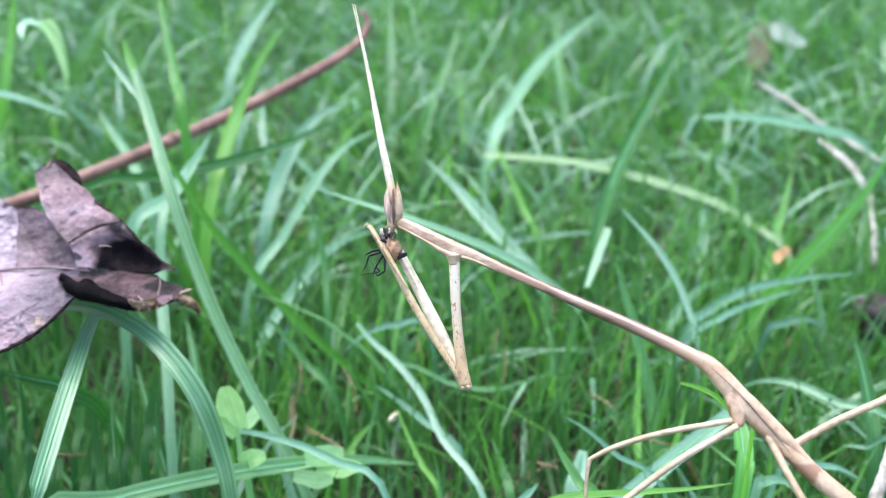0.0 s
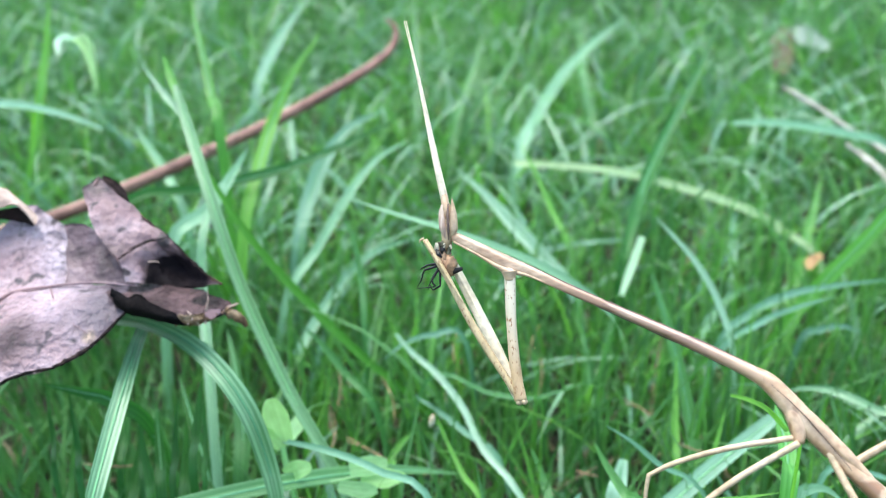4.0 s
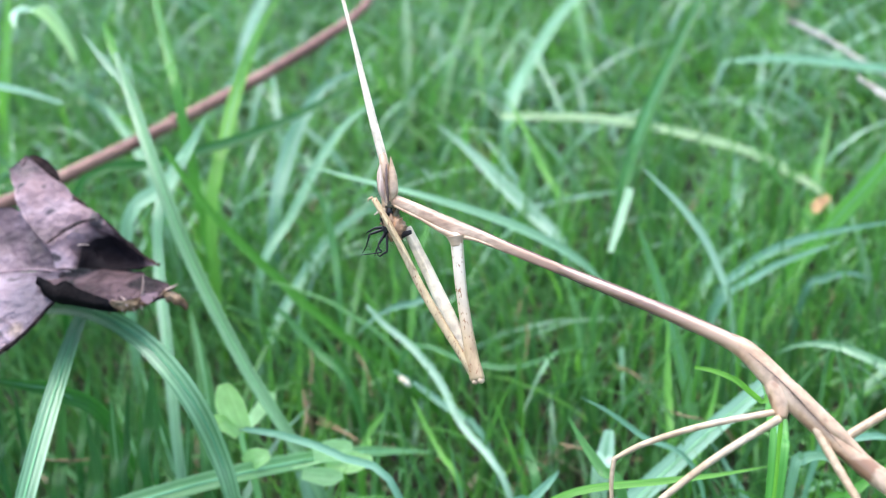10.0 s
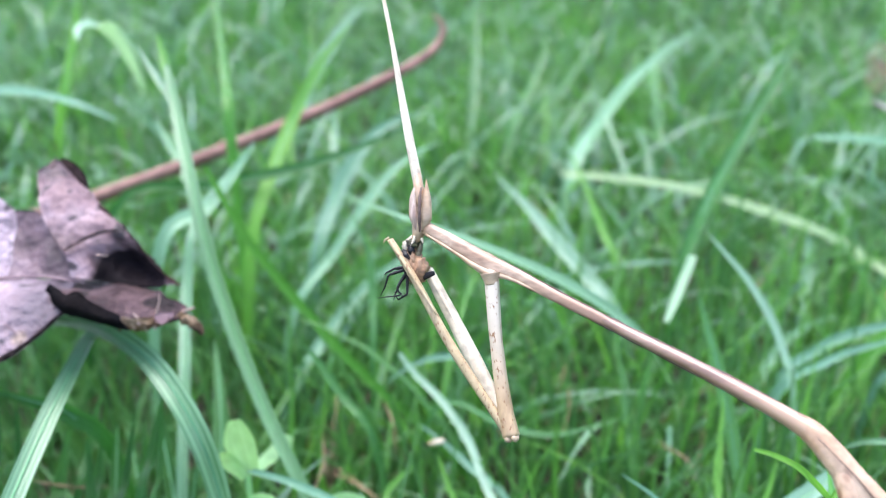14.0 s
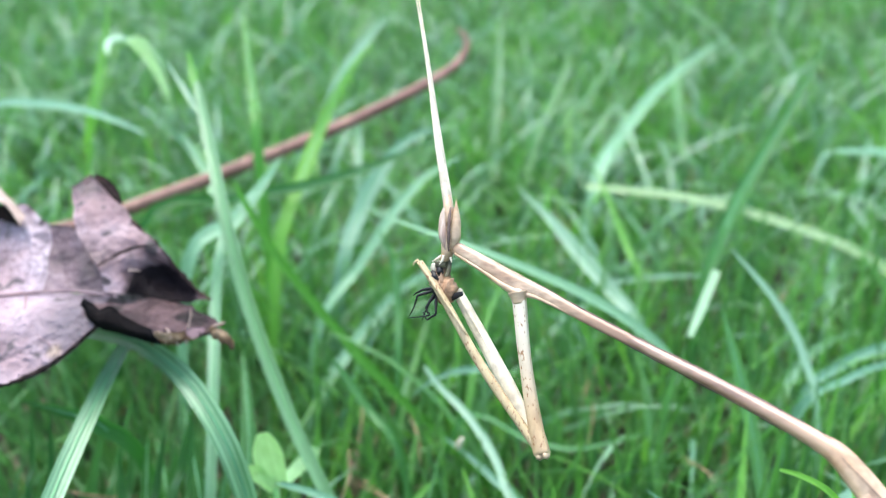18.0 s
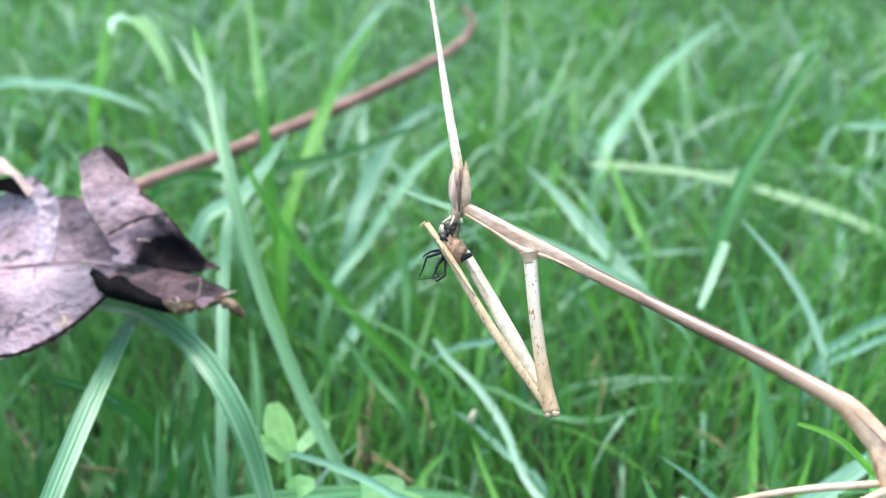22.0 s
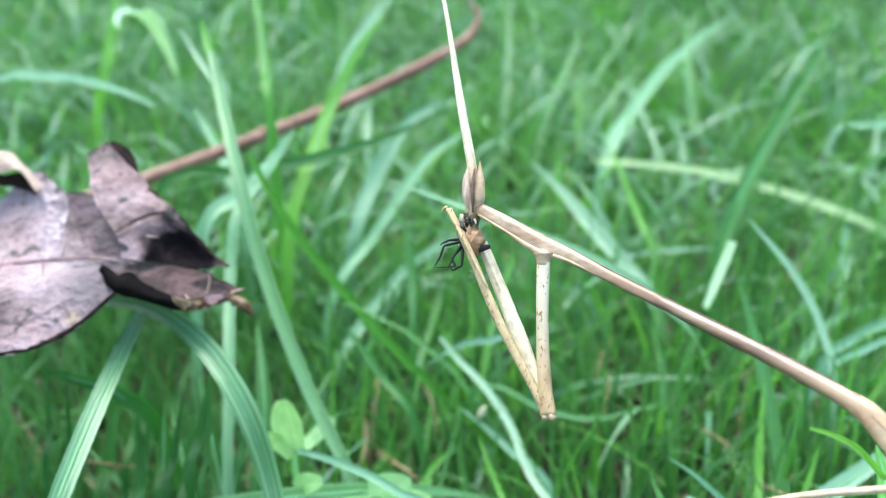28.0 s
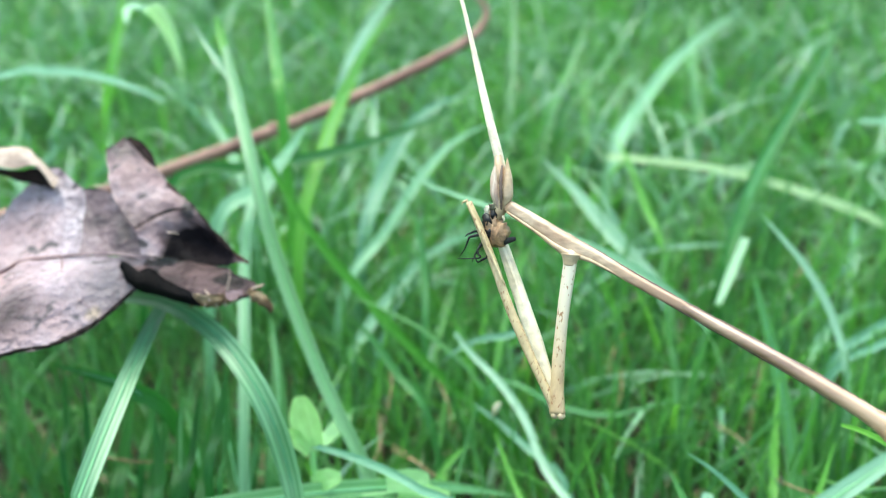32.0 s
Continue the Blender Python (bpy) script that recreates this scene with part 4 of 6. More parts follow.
    part("torn_rim", tube_mesh("torn_rim", [(-0.0495, 0.1500, 0.0753), (-0.0470, 0.1502, 0.0746), (-0.0444, 0.1514, 0.0745), (-0.0423, 0.1532, 0.0747), (-0.0403, 0.1542, 0.0753)],
         [0.0003, 0.0005, 0.0005, 0.0003, 0.0002], 36, 6, wobble=1.0), LEAF_FIBRE, lf, "torn pale edge")
    part("torn_flake", sheet_mesh("torn_flake", [
        [(-0.0485, 0.1492, 0.0770), (-0.0471, 0.1493, 0.0767), (-0.0456, 0.1501, 0.0763), (-0.0444, 0.1511, 0.0760)],
        [(-0.0481, 0.1488, 0.0758), (-0.0470, 0.1490, 0.0754), (-0.0454, 0.1496, 0.0751), (-0.0440, 0.1506, 0.0751)]], 26, 10, ragged=0.6, crinkle=0.0016), LEAF_FIBRE, lf, "torn pale flake")
    part("torn_flake", sheet_mesh("torn_flake", [
        [(-0.0443, 0.1517, 0.0761), (-0.0432, 0.1523, 0.0762), (-0.0419, 0.1533, 0.0759)],
        [(-0.0440, 0.1510, 0.0749), (-0.0430, 0.1516, 0.0748), (-0.0417, 0.1529, 0.0752)]], 16, 8, ragged=0.3, crinkle=0.001), LEAF_DRY, lf, "torn brown flake")
    for p, q, r in (((-0.0442, 0.1521, 0.0759), (-0.0440, 0.1538, 0.0790), 0.00022), ((-0.0407, 0.1535, 0.0758), (-0.0387, 0.1539, 0.0765), 0.0003), ((-0.0545, 0.1566, 0.0830), (-0.0524, 0.1564, 0.0830), 0.00014), ((-0.0461, 0.1496, 0.0755), (-0.0471, 0.1508, 0.0767), 0.0004)):
        part("fibre", tube_mesh("fibre", [p, (np.array(p) + q) / 2 + np.array((0.0002, 0, 0.0001)), q], [r, r * 0.7, r * 0.15], 10, 5, wobble=0.6), LEAF_TAN, lf, "loose torn fibre")
    rng = np.random.default_rng(5)
    edge = spline([(-0.0498, 0.1492, 0.0757), (-0.0470, 0.1498, 0.0748), (-0.0444, 0.1511, 0.0747), (-0.0423, 0.1529, 0.0750), (-0.0400, 0.1540, 0.0756)], 26)
    for i, q in enumerate(edge):
        out = np.array((rng.uniform(-0.0004, 0.0007), rng.uniform(-0.0006, 0.0), rng.uniform(-0.0009, 0.0006)))
        part("torn_shred", tube_mesh("torn_shred", [q, q + out * 0.5 + np.array((0.0001, 0, 0.0001)), q + out], [0.00022, 0.00026, 0.00004], 8, 5, flat=0.4, wobble=0.6), (LEAF_TAN, LEAF_FIBRE, LEAF_FIBRE)[i % 3], lf)
    part("stalk", tube_mesh("stalk", [(-0.0412, 0.1536, 0.0754), (-0.0398, 0.1532, 0.0745), (-0.0385, 0.1528, 0.0738), (-0.0375, 0.1523, 0.0727)], [0.0007, 0.001, 0.0008, 0.0003], 24, 8, wobble=0.6), LEAF_FIBRE, lf, "short broken brown stalk")
    part("spike_curl", sheet_mesh("spike_curl", [
        [(-0.0668, 0.1746, 0.0913), (-0.0647, 0.1747, 0.0903), (-0.0629, 0.1738, 0.0887), (-0.0614, 0.1716, 0.0868)],
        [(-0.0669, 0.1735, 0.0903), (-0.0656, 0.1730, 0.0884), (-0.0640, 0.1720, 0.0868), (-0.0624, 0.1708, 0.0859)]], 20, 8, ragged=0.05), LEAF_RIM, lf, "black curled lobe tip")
    part("tan_curl", sheet_mesh("tan_curl", [
        [(-0.1085, 0.1777, 0.0860), (-0.0986, 0.1779, 0.0859), (-0.0915, 0.1773, 0.0867), (-0.0869, 0.1767, 0.0874), (-0.0835, 0.1748, 0.0860), (-0.0792, 0.1717, 0.0842)],
        [(-0.1059, 0.1733, 0.0883), (-0.0962, 0.1734, 0.0881), (-0.0903, 0.1734, 0.0878), (-0.0855, 0.1726, 0.0883), (-0.0820, 0.1718, 0.0865), (-0.0784, 0.1694, 0.0842)],
        [(-0.1048, 0.1704, 0.0871), (-0.0952, 0.1705, 0.0868), (-0.0899, 0.1705, 0.0866), (-0.0861, 0.1704, 0.0862), (-0.0822, 0.1707, 0.0866), (-0.0786, 0.1687, 0.0838)]],
        40, 16, ragged=0.02), LEAF_TAN, lf, "tan rolled margin")
    # black sheet in place of the shade below the curl
    part("curl_underside_shade", sheet_mesh("curl_underside_shade", [
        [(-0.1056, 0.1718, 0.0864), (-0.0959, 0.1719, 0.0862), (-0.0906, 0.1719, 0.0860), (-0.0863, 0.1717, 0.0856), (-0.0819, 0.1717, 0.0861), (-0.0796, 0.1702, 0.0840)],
        [(-0.1075, 0.1743, 0.0837), (-0.0976, 0.1745, 0.0837), (-0.0911, 0.1746, 0.0837), (-0.0867, 0.1741, 0.0827), (-0.0823, 0.1727, 0.0820), (-0.0806, 0.1717, 0.0820)]], 30, 8, ragged=0.04), LEAF_RIM, lf, "underside of the rolled margin, black for its shade")
    for pts in ([(-0.1070, 0.1158, 0.0642), (-0.0805, 0.1357, 0.0685), (-0.0728, 0.1376, 0.0718), (-0.0668, 0.1393, 0.0726)], [(-0.0668, 0.1393, 0.0726), (-0.0635, 0.1414, 0.0736), (-0.0607, 0.1440, 0.0748), (-0.0571, 0.1498, 0.0772)],
                [(-0.0620, 0.1712, 0.0869), (-0.0573, 0.1671, 0.0854), (-0.0528, 0.1641, 0.0837), (-0.0485, 0.1614, 0.0807)], [(-0.0485, 0.1614, 0.0807), (-0.0454, 0.1593, 0.0789), (-0.0425, 0.1578, 0.0779)]):
        part("dark_edge", tube_mesh("dark_edge", pts, [0.0003, 0.0004, 0.0003, 0.00025], 40, 6, wobble=0.9), LEAF_RIM, lf, "blackened leaf edge")
    part("vein", tube_mesh("vein", [(-0.0600, 0.1576, 0.0830), (-0.0584, 0.1602, 0.0835), (-0.0560, 0.1621, 0.0841), (-0.0527, 0.1636, 0.0842)], [0.0002, 0.0003, 0.0003, 0.0001], 30, 6, wobble=0.9), LEAF_UMBER, lf, "raised dark vein")
    part("midrib", tube_mesh("midrib", [(-0.1040, 0.1566, 0.0721), (-0.0870, 0.1564, 0.0732), (-0.0794, 0.1571, 0.0763), (-0.0722, 0.1578, 0.0773), (-0.0647, 0.1573, 0.0783), (-0.0562, 0.1561, 0.0784)], [0.0004, 0.00034, 0.0003, 0.00026, 0.00022, 0.0001], 50, 6, wobble=0.3), LEAF_DRY, lf, "thin brown midrib")
    for p, q, r in (((-0.0729, 0.1573, 0.0772), (-0.0685, 0.1493, 0.0769), (-0.0622, 0.1444, 0.0760)), ((-0.0844, 0.1506, 0.0746), (-0.0785, 0.1430, 0.0740), (-0.0739, 0.1396, 0.0731))):
        part("vein", tube_mesh("vein", [p, q, r], [0.00018, 0.00014, 0.0001], 20, 5, wobble=0.4), LEAF_DRY, lf, "thin side vein")
    return lf


build_leaf()


# ---- fallen stem ----
def build_stem():
    ob = link("fallen_stem", tube_mesh("fallen_stem", [(-0.1410, 0.2233, 0.0455), (-0.1087, 0.2423, 0.0490), (-0.0887, 0.2559, 0.0533), (-0.0699, 0.2746, 0.0564), (-0.0519, 0.2936, 0.0600), (-0.0353, 0.3128, 0.0643), (-0.0258, 0.3290, 0.0672), (-0.0226, 0.3345, 0.0714), (-0.0236, 0.3365, 0.0750), (-0.0262, 0.3375, 0.0766)],
              [0.0021, 0.0019, 0.0018, 0.0018, 0.00175, 0.0017, 0.0014, 0.0011, 0.0008, 0.0003], 100, 12, hint=(0, 1, 0), wobble=0.06), BARK)
    tagged(ob, "bare reddish-brown fallen stem lying across the grass", "stem")
    for q, n in (((-0.0730, 0.2712, 0.0565), 0.0020), ((-0.0924, 0.2527, 0.0525), 0.0020)):
        part("node", blob_mesh("node", q, (n, n * 0.8, n * 0.95), 10, 0.3), BARK, ob)


build_stem()


# ---- single blades ----
blade([(-0.0625, 0.2129, 0.0958), (-0.0610, 0.2099, 0.0934), (-0.0589, 0.2058, 0.0899), (-0.0516, 0.1912, 0.0785), (-0.0449, 0.1806, 0.0649), (-0.0350, 0.1687, 0.0489), (-0.0221, 0.1564, 0.0298)], 0.0027, GRASS_PALE, "tall pale green grass blade bent at its node", count=36, twist=20, blunt=0.42)
blade([(-0.0715, 0.2198, 0.0983), (-0.0677, 0.2160, 0.0953), (-0.0638, 0.2118, 0.0927), (-0.0600, 0.2072, 0.0904), (-0.0566, 0.2014, 0.0859)], 0.0015, GRASS_PALE, "thin leaf beside the tall blade", root=False)
blade([(-0.0660, 0.2187, 0.1003), (-0.0645, 0.2162, 0.0978), (-0.0625, 0.2125, 0.0950), (-0.0602, 0.2076, 0.0911)], 0.0019, GRASS_LIME, "small light green side shoot", root=False, blunt=0.2)
blade([(-0.0664, 0.1603, 0.0694), (-0.0562, 0.1573, 0.0700), (-0.0457, 0.1508, 0.0684), (-0.0375, 0.1442, 0.0624), (-0.0337, 0.1417, 0.0513), (-0.0317, 0.1385, 0.0389)], 0.0034, GRASS_PALE, "arching pale grass blade that carries the dead leaf", blunt=0.8, face=(0.0, -0.6, 0.8))
blade([(-0.0571, 0.1618, 0.0699), (-0.0576, 0.1527, 0.0679), (-0.0573, 0.1370, 0.0639), (-0.0576, 0.1225, 0.0578), (-0.0580, 0.1170, 0.0539)], 0.0029, GRASS_PALE, "broad pale grass blade with a white sheen", blunt=0.7, face=(0.2, -1.0, 0.05), twist=110)
blade([(-0.0004, 0.1645, 0.0302), (-0.0103, 0.1609, 0.0340), (-0.0194, 0.1551, 0.0382), (-0.0342, 0.1453, 0.0432), (-0.0511, 0.1354, 0.0458), (-0.0615, 0.1277, 0.0464)], 0.0034, GRASS_SAGE, "low green grass blade leaning far over", face=(0, -0.5, 0.85))
blade([(-0.0416, 0.1555, 0.0475), (-0.0333, 0.1531, 0.0472), (-0.0247, 0.1507, 0.0470), (-0.0149, 0.1459, 0.0464), (-0.0045, 0.1386, 0.0433)], 0.0014, GRASS_PALE_SHEEN, "slender pale grass blade with a curled tip")
blade([(-0.0526, 0.2325, 0.0730), (-0.0557, 0.2278, 0.0684), (-0.0603, 0.2191, 0.0627), (-0.0681, 0.2081, 0.0549)], 0.0034, GRASS_PALE_SHEEN, "pale shining grass blade")
blade([(-0.0569, 0.2240, 0.0678), (-0.0579, 0.2056, 0.0650), (-0.0570, 0.1953, 0.0564), (-0.0527, 0.1779, 0.0449), (-0.0479, 0.1571, 0.0271)], 0.0024, GRASS_PALE, "upright pale grass blade", blunt=0.4)
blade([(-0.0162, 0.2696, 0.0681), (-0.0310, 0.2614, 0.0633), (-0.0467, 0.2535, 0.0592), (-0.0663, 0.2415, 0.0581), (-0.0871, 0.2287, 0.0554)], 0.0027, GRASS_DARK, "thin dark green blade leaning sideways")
blade([(-0.0588, 0.2176, 0.0727), (-0.0522, 0.2128, 0.0637), (-0.0432, 0.2083, 0.0531), (-0.0252, 0.2022, 0.0352), (-0.0040, 0.1970, 0.0168)], 0.0020, GRASS_DEEP, "long green slanting blade in the lawn", blunt=0.5)
blade([(-0.0400, 0.2822, 0.0877), (-0.0472, 0.2751, 0.0786), (-0.0524, 0.2670, 0.0676), (-0.0549, 0.2556, 0.0590), (-0.0572, 0.2361, 0.0436)], 0.0036, GRASS_BRIGHT, "broad lime green blade")
blade([(-0.0244, 0.2986, 0.0587), (-0.0340, 0.2916, 0.0563), (-0.0407, 0.2825, 0.0499), (-0.0447, 0.2724, 0.0416), (-0.0467, 0.2551, 0.0304)], 0.0044, GRASS_PALE_SHEEN, "broad arching pale blade")
blade([(-0.0148, 0.2665, 0.0622), (-0.0233, 0.2593, 0.0594), (-0.0301, 0.2505, 0.0535), (-0.0380, 0.2389, 0.0425), (-0.0456, 0.2276, 0.0319)], 0.0026, GRASS_PALE_SHEEN, "arching pale blade")
blade([(-0.0250, 0.1930, 0.0789), (-0.0143, 0.1916, 0.0757), (-0.0010, 0.1901, 0.0720), (0.0146, 0.1912, 0.0648), (0.0262, 0.1937, 0.0563), (0.0342, 0.1993, 0.0455), (0.0420, 0.2204, 0.0216), (0.0493, 0.2494, -0.0086)], 0.0021, GRASS_PALE_SHEEN, "pale blade lying level", face=(0, -0.5, 0.85), count=36)
blade([(-0.0110, 0.2538, 0.0384), (-0.0228, 0.2476, 0.0374), (-0.0312, 0.2396, 0.0330), (-0.0387, 0.2267, 0.0259), (-0.0443, 0.2141, 0.0170)], 0.0026, GRASS_PALE_SHEEN, "arching pale blade")
blade([(0.0165, 0.3060, 0.0384), (0.0295, 0.3057, 0.0378), (0.0475, 0.3041, 0.0368), (0.0686, 0.2990, 0.0336), (0.0873, 0.2924, 0.0297), (0.0998, 0.2863, 0.0245), (0.1087, 0.2775, 0.0186)], 0.0029, GRASS_STRAW, "yellowed straw-like blade arching over the lawn", blunt=0.7, face=(0, -0.5, 0.85))
short_blade = blade([(0.0438, 0.2248, 0.0538), (0.0426, 0.2230, 0.0507), (0.0405, 0.2198, 0.0459), (0.0386, 0.2169, 0.0416)], 0.0021, GRASS_SILVER, "short bright pale blade", blunt=0.9, face=(-0.2, -0.3, 1.0), root=False)
part("stem", tube_mesh("stem", [(0.0388, 0.2172, 0.0420), (0.0388, 0.2185, 0.0380), (0.0396, 0.2230, 0.0250), (0.0400, 0.2250, -0.0020)], [0.0004, 0.0003, 0.0003, 0.0004], 20, 6), GRASS_DEEP, short_blade, "thin green stalk")
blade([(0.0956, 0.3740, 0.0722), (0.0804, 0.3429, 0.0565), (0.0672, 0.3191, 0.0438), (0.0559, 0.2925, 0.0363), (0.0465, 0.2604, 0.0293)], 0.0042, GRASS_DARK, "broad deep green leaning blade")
blade([(0.0699, 0.4316, 0.0529), (0.0546, 0.4169, 0.0466), (0.0391, 0.3909, 0.0403), (0.0268, 0.3593, 0.0342), (0.0193, 0.3291, 0.0308)], 0.0047, GRASS_PALE_SHEEN, "broad arching pale blade")
blade([(-0.0024, 0.2813, 0.0475), (0.0060, 0.2751, 0.0422), (0.0143, 0.2674, 0.0361), (0.0231, 0.2593, 0.0295), (0.0317, 0.2507, 0.0217)], 0.0038, GRASS_SILVER, "broad bluish pale blade")
blade([(0.0444, 0.2164, 0.0636), (0.0488, 0.2142, 0.0595), (0.0541, 0.2113, 0.0541), (0.0595, 0.2068, 0.0455), (0.0630, 0.1998, 0.0324)], 0.0016, GRASS_SILVER, "thin green blade")
blade([(-0.0147, 0.1930, 0.0455), (-0.0111, 0.1903, 0.0425), (-0.0053, 0.1855, 0.0399), (0.0003, 0.1789, 0.0360), (0.0046, 0.1708, 0.0313), (0.0131, 0.1572, 0.0270)], 0.0016, GRASS_SILVER, "pale blade with a dry tip", blunt=0.45)
blade([(-0.0113, 0.1909, 0.0308), (-0.0061, 0.1878, 0.0292), (0.0003, 0.1831, 0.0268), (0.0089, 0.1755, 0.0231)], 0.0014, GRASS_PALE_SHEEN, "thin green blade")
blade([(0.0892, 0.3228, 0.0463), (0.0996, 0.3238, 0.0460), (0.1115, 0.3253, 0.0446), (0.1273, 0.3260, 0.0416), (0.1450, 0.3270, 0.0360), (0.1600, 0.3280, 0.0150)], 0.0036, GRASS_PALE_SHEEN, "pale level blade", face=(0, -0.5, 0.85), blunt=0.4)
blade([(0.1130, 0.2365, 0.0692), (0.1075, 0.2343, 0.0587), (0.1011, 0.2326, 0.0492), (0.0927, 0.2313, 0.0383), (0.0814, 0.2283, 0.0221)], 0.0040, GRASS_LIME, "slanting lime green blade")
blade([(0.0348, 0.1119, 0.0884), (0.0368, 0.1117, 0.0880), (0.0391, 0.1111, 0.0872), (0.0409, 0.1113, 0.0854), (0.0436, 0.1137, 0.0814), (0.0474, 0.1173, 0.0755)], 0.0007, GRASS_BRIGHT, "bright green curled blade tip", count=30, blunt=0.5)
blade([(0.0519, 0.1414, 0.0653), (0.0525, 0.1378, 0.0628), (0.0525, 0.1331, 0.0603), (0.0511, 0.1269, 0.0551)], 0.0030, GRASS_LIME, "broad bright green upright blade")
blade([(0.0254, 0.1485, 0.0552), (0.0300, 0.1480, 0.0523), (0.0354, 0.1477, 0.0473), (0.0453, 0.1463, 0.0383)], 0.0009, GRASS_PALE_SHEEN, "thin pale blade")
blade([(0.0320, 0.1622, 0.0363), (0.0312, 0.1602, 0.0327), (0.0298, 0.1574, 0.0272)], 0.0034, GRASS_SILVER, "short pale blade behind the leg", blunt=0.5)
blade([(0.0229, 0.1439, 0.0552), (0.0249, 0.1412, 0.0523), (0.0276, 0.1375, 0.0495), (0.0307, 0.1331, 0.0454)], 0.0017, GRASS_MID, "green blade with a pointed tip")
blade([(0.0426, 0.2063, 0.0554), (0.0448, 0.2018, 0.0490), (0.0473, 0.1968, 0.0417), (0.0502, 0.1886, 0.0306), (0.0522, 0.1773, 0.0178)], 0.0028, GRASS_MID, "upright green blade")
blade([(0.1077, 0.2266, 0.0414), (0.0942, 0.2236, 0.0416), (0.0794, 0.2192, 0.0410), (0.0692, 0.2146, 0.0380), (0.0602, 0.2066, 0.0327)], 0.0021, GRASS_PALE_SHEEN, "arching thin pale blade")
blade([(0.0906, 0.2169, 0.0423), (0.0794, 0.2138, 0.0404), (0.0709, 0.2106, 0.0382), (0.0596, 0.2035, 0.0324)], 0.0016, GRASS_PALE_SHEEN, "arching thin pale blade")
blade([(0.0885, 0.1820, 0.0520), (0.0898, 0.1784, 0.0475), (0.0910, 0.1725, 0.0405), (0.0907, 0.1637, 0.0303)], 0.0030, GRASS_MID, "upright green blade")
blade([(0.0659, 0.1804, 0.0385), (0.0709, 0.1789, 0.0420), (0.0765, 0.1753, 0.0438), (0.0831, 0.1704, 0.0430), (0.0939, 0.1642, 0.0399)], 0.0018, GRASS_PALE, "arching thin pale blade")
blade([(0.0635, 0.1690, 0.0426), (0.0575, 0.1656, 0.0395), (0.0474, 0.1590, 0.0352), (0.0370, 0.1514, 0.0311), (0.0269, 0.1439, 0.0271)], 0.0038, GRASS_PALE_SHEEN, "broad pale blade lying in the turf", face=(0, -0.3, 0.95), blunt=0.6)
blade([(-0.1166, 0.2862, 0.0796), (-0.1178, 0.2893, 0.0812), (-0.1184, 0.2940, 0.0817), (-0.1172, 0.3037, 0.0796), (-0.1237, 0.3292, 0.0680), (-0.1431, 0.3826, 0.0413), (-0.1635, 0.4341, 0.0108)], 0.0042, GRASS_SILVER, "pale curled blade", count=34)
blade([(-0.0998, 0.2656, 0.0651), (-0.1103, 0.2672, 0.0684), (-0.1226, 0.2710, 0.0696), (-0.1331, 0.2730, 0.0694), (-0.1460, 0.2724, 0.0685), (-0.1684, 0.2664, 0.0580)], 0.0028, GRASS_PALE_SHEEN, "pale level blade", face=(0, -0.5, 0.85), blunt=0.3)
blade([(-0.1311, 0.3225, 0.0876), (-0.1322, 0.3140, 0.0717), (-0.1340, 0.3054, 0.0558), (-0.1415, 0.3133, 0.0389), (-0.1589, 0.3432, 0.0105), (-0.1798, 0.3828, -0.0210)], 0.0040, GRASS_BRIGHT, "broad lime green blade")
blade([(-0.0759, 0.2836, 0.0968), (-0.0714, 0.2712, 0.0878), (-0.0667, 0.2584, 0.0779), (-0.0614, 0.2428, 0.0700)], 0.0028, GRASS_LIME, "upright lime green blade")
blade([(-0.0710, 0.4646, 0.0516), (-0.0779, 0.4492, 0.0440), (-0.0825, 0.4341, 0.0369), (-0.0859, 0.4057, 0.0261)], 0.0050, GRASS_PALE_SHEEN, "broad pale blade")
blade([(-0.0226, 0.4662, 0.0545), (-0.0205, 0.4335, 0.0356), (-0.0190, 0.4031, 0.0209), (-0.0172, 0.3603, 0.0044)], 0.0050, GRASS_MID, "upright green blade")
blade([(0.0175, 0.2940, 0.0499), (0.0217, 0.2854, 0.0444), (0.0269, 0.2749, 0.0354), (0.0317, 0.2647, 0.0268)], 0.0018, GRASS_LIME, "thin lime green blade")
blade([(0.0884, 0.2289, 0.0338), (0.0836, 0.2245, 0.0297), (0.0781, 0.2194, 0.0244), (0.0717, 0.2097, 0.0191)], 0.0022, GRASS_LIME, "thin lime green blade")
blade([(0.0985, 0.2166, 0.0319), (0.0936, 0.2174, 0.0333), (0.0881, 0.2169, 0.0325), (0.0826, 0.2150, 0.0290)], 0.0018, GRASS_PALE_SHEEN, "short pale blade")
blade([(0.0491, 0.1245, 0.0612), (0.0420, 0.1240, 0.0603), (0.0343, 0.1237, 0.0597), (0.0214, 0.1230, 0.0585), (0.0150, 0.1225, 0.0520), (0.0125, 0.1222, 0.0350), (0.0120, 0.1220, -0.0040)], 0.0012, GRASS_LIME, "low thin blade leaning over", face=(0, -0.5, 0.85), count=36)
blade([(0.0789, 0.1552, 0.0443), (0.0823, 0.1535, 0.0453), (0.0877, 0.1513, 0.0455)], 0.0012, GRASS_PALE, "thin pale blade")
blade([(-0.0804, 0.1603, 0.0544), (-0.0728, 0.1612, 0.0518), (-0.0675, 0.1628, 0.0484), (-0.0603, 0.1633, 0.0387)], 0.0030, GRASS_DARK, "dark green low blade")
blade([(-0.0310, 0.2302, 0.0580), (-0.0272, 0.2261, 0.0524), (-0.0247, 0.2192, 0.0437), (-0.0231, 0.2081, 0.0314)], 0.0016, GRASS_MID, "thin upright blade")
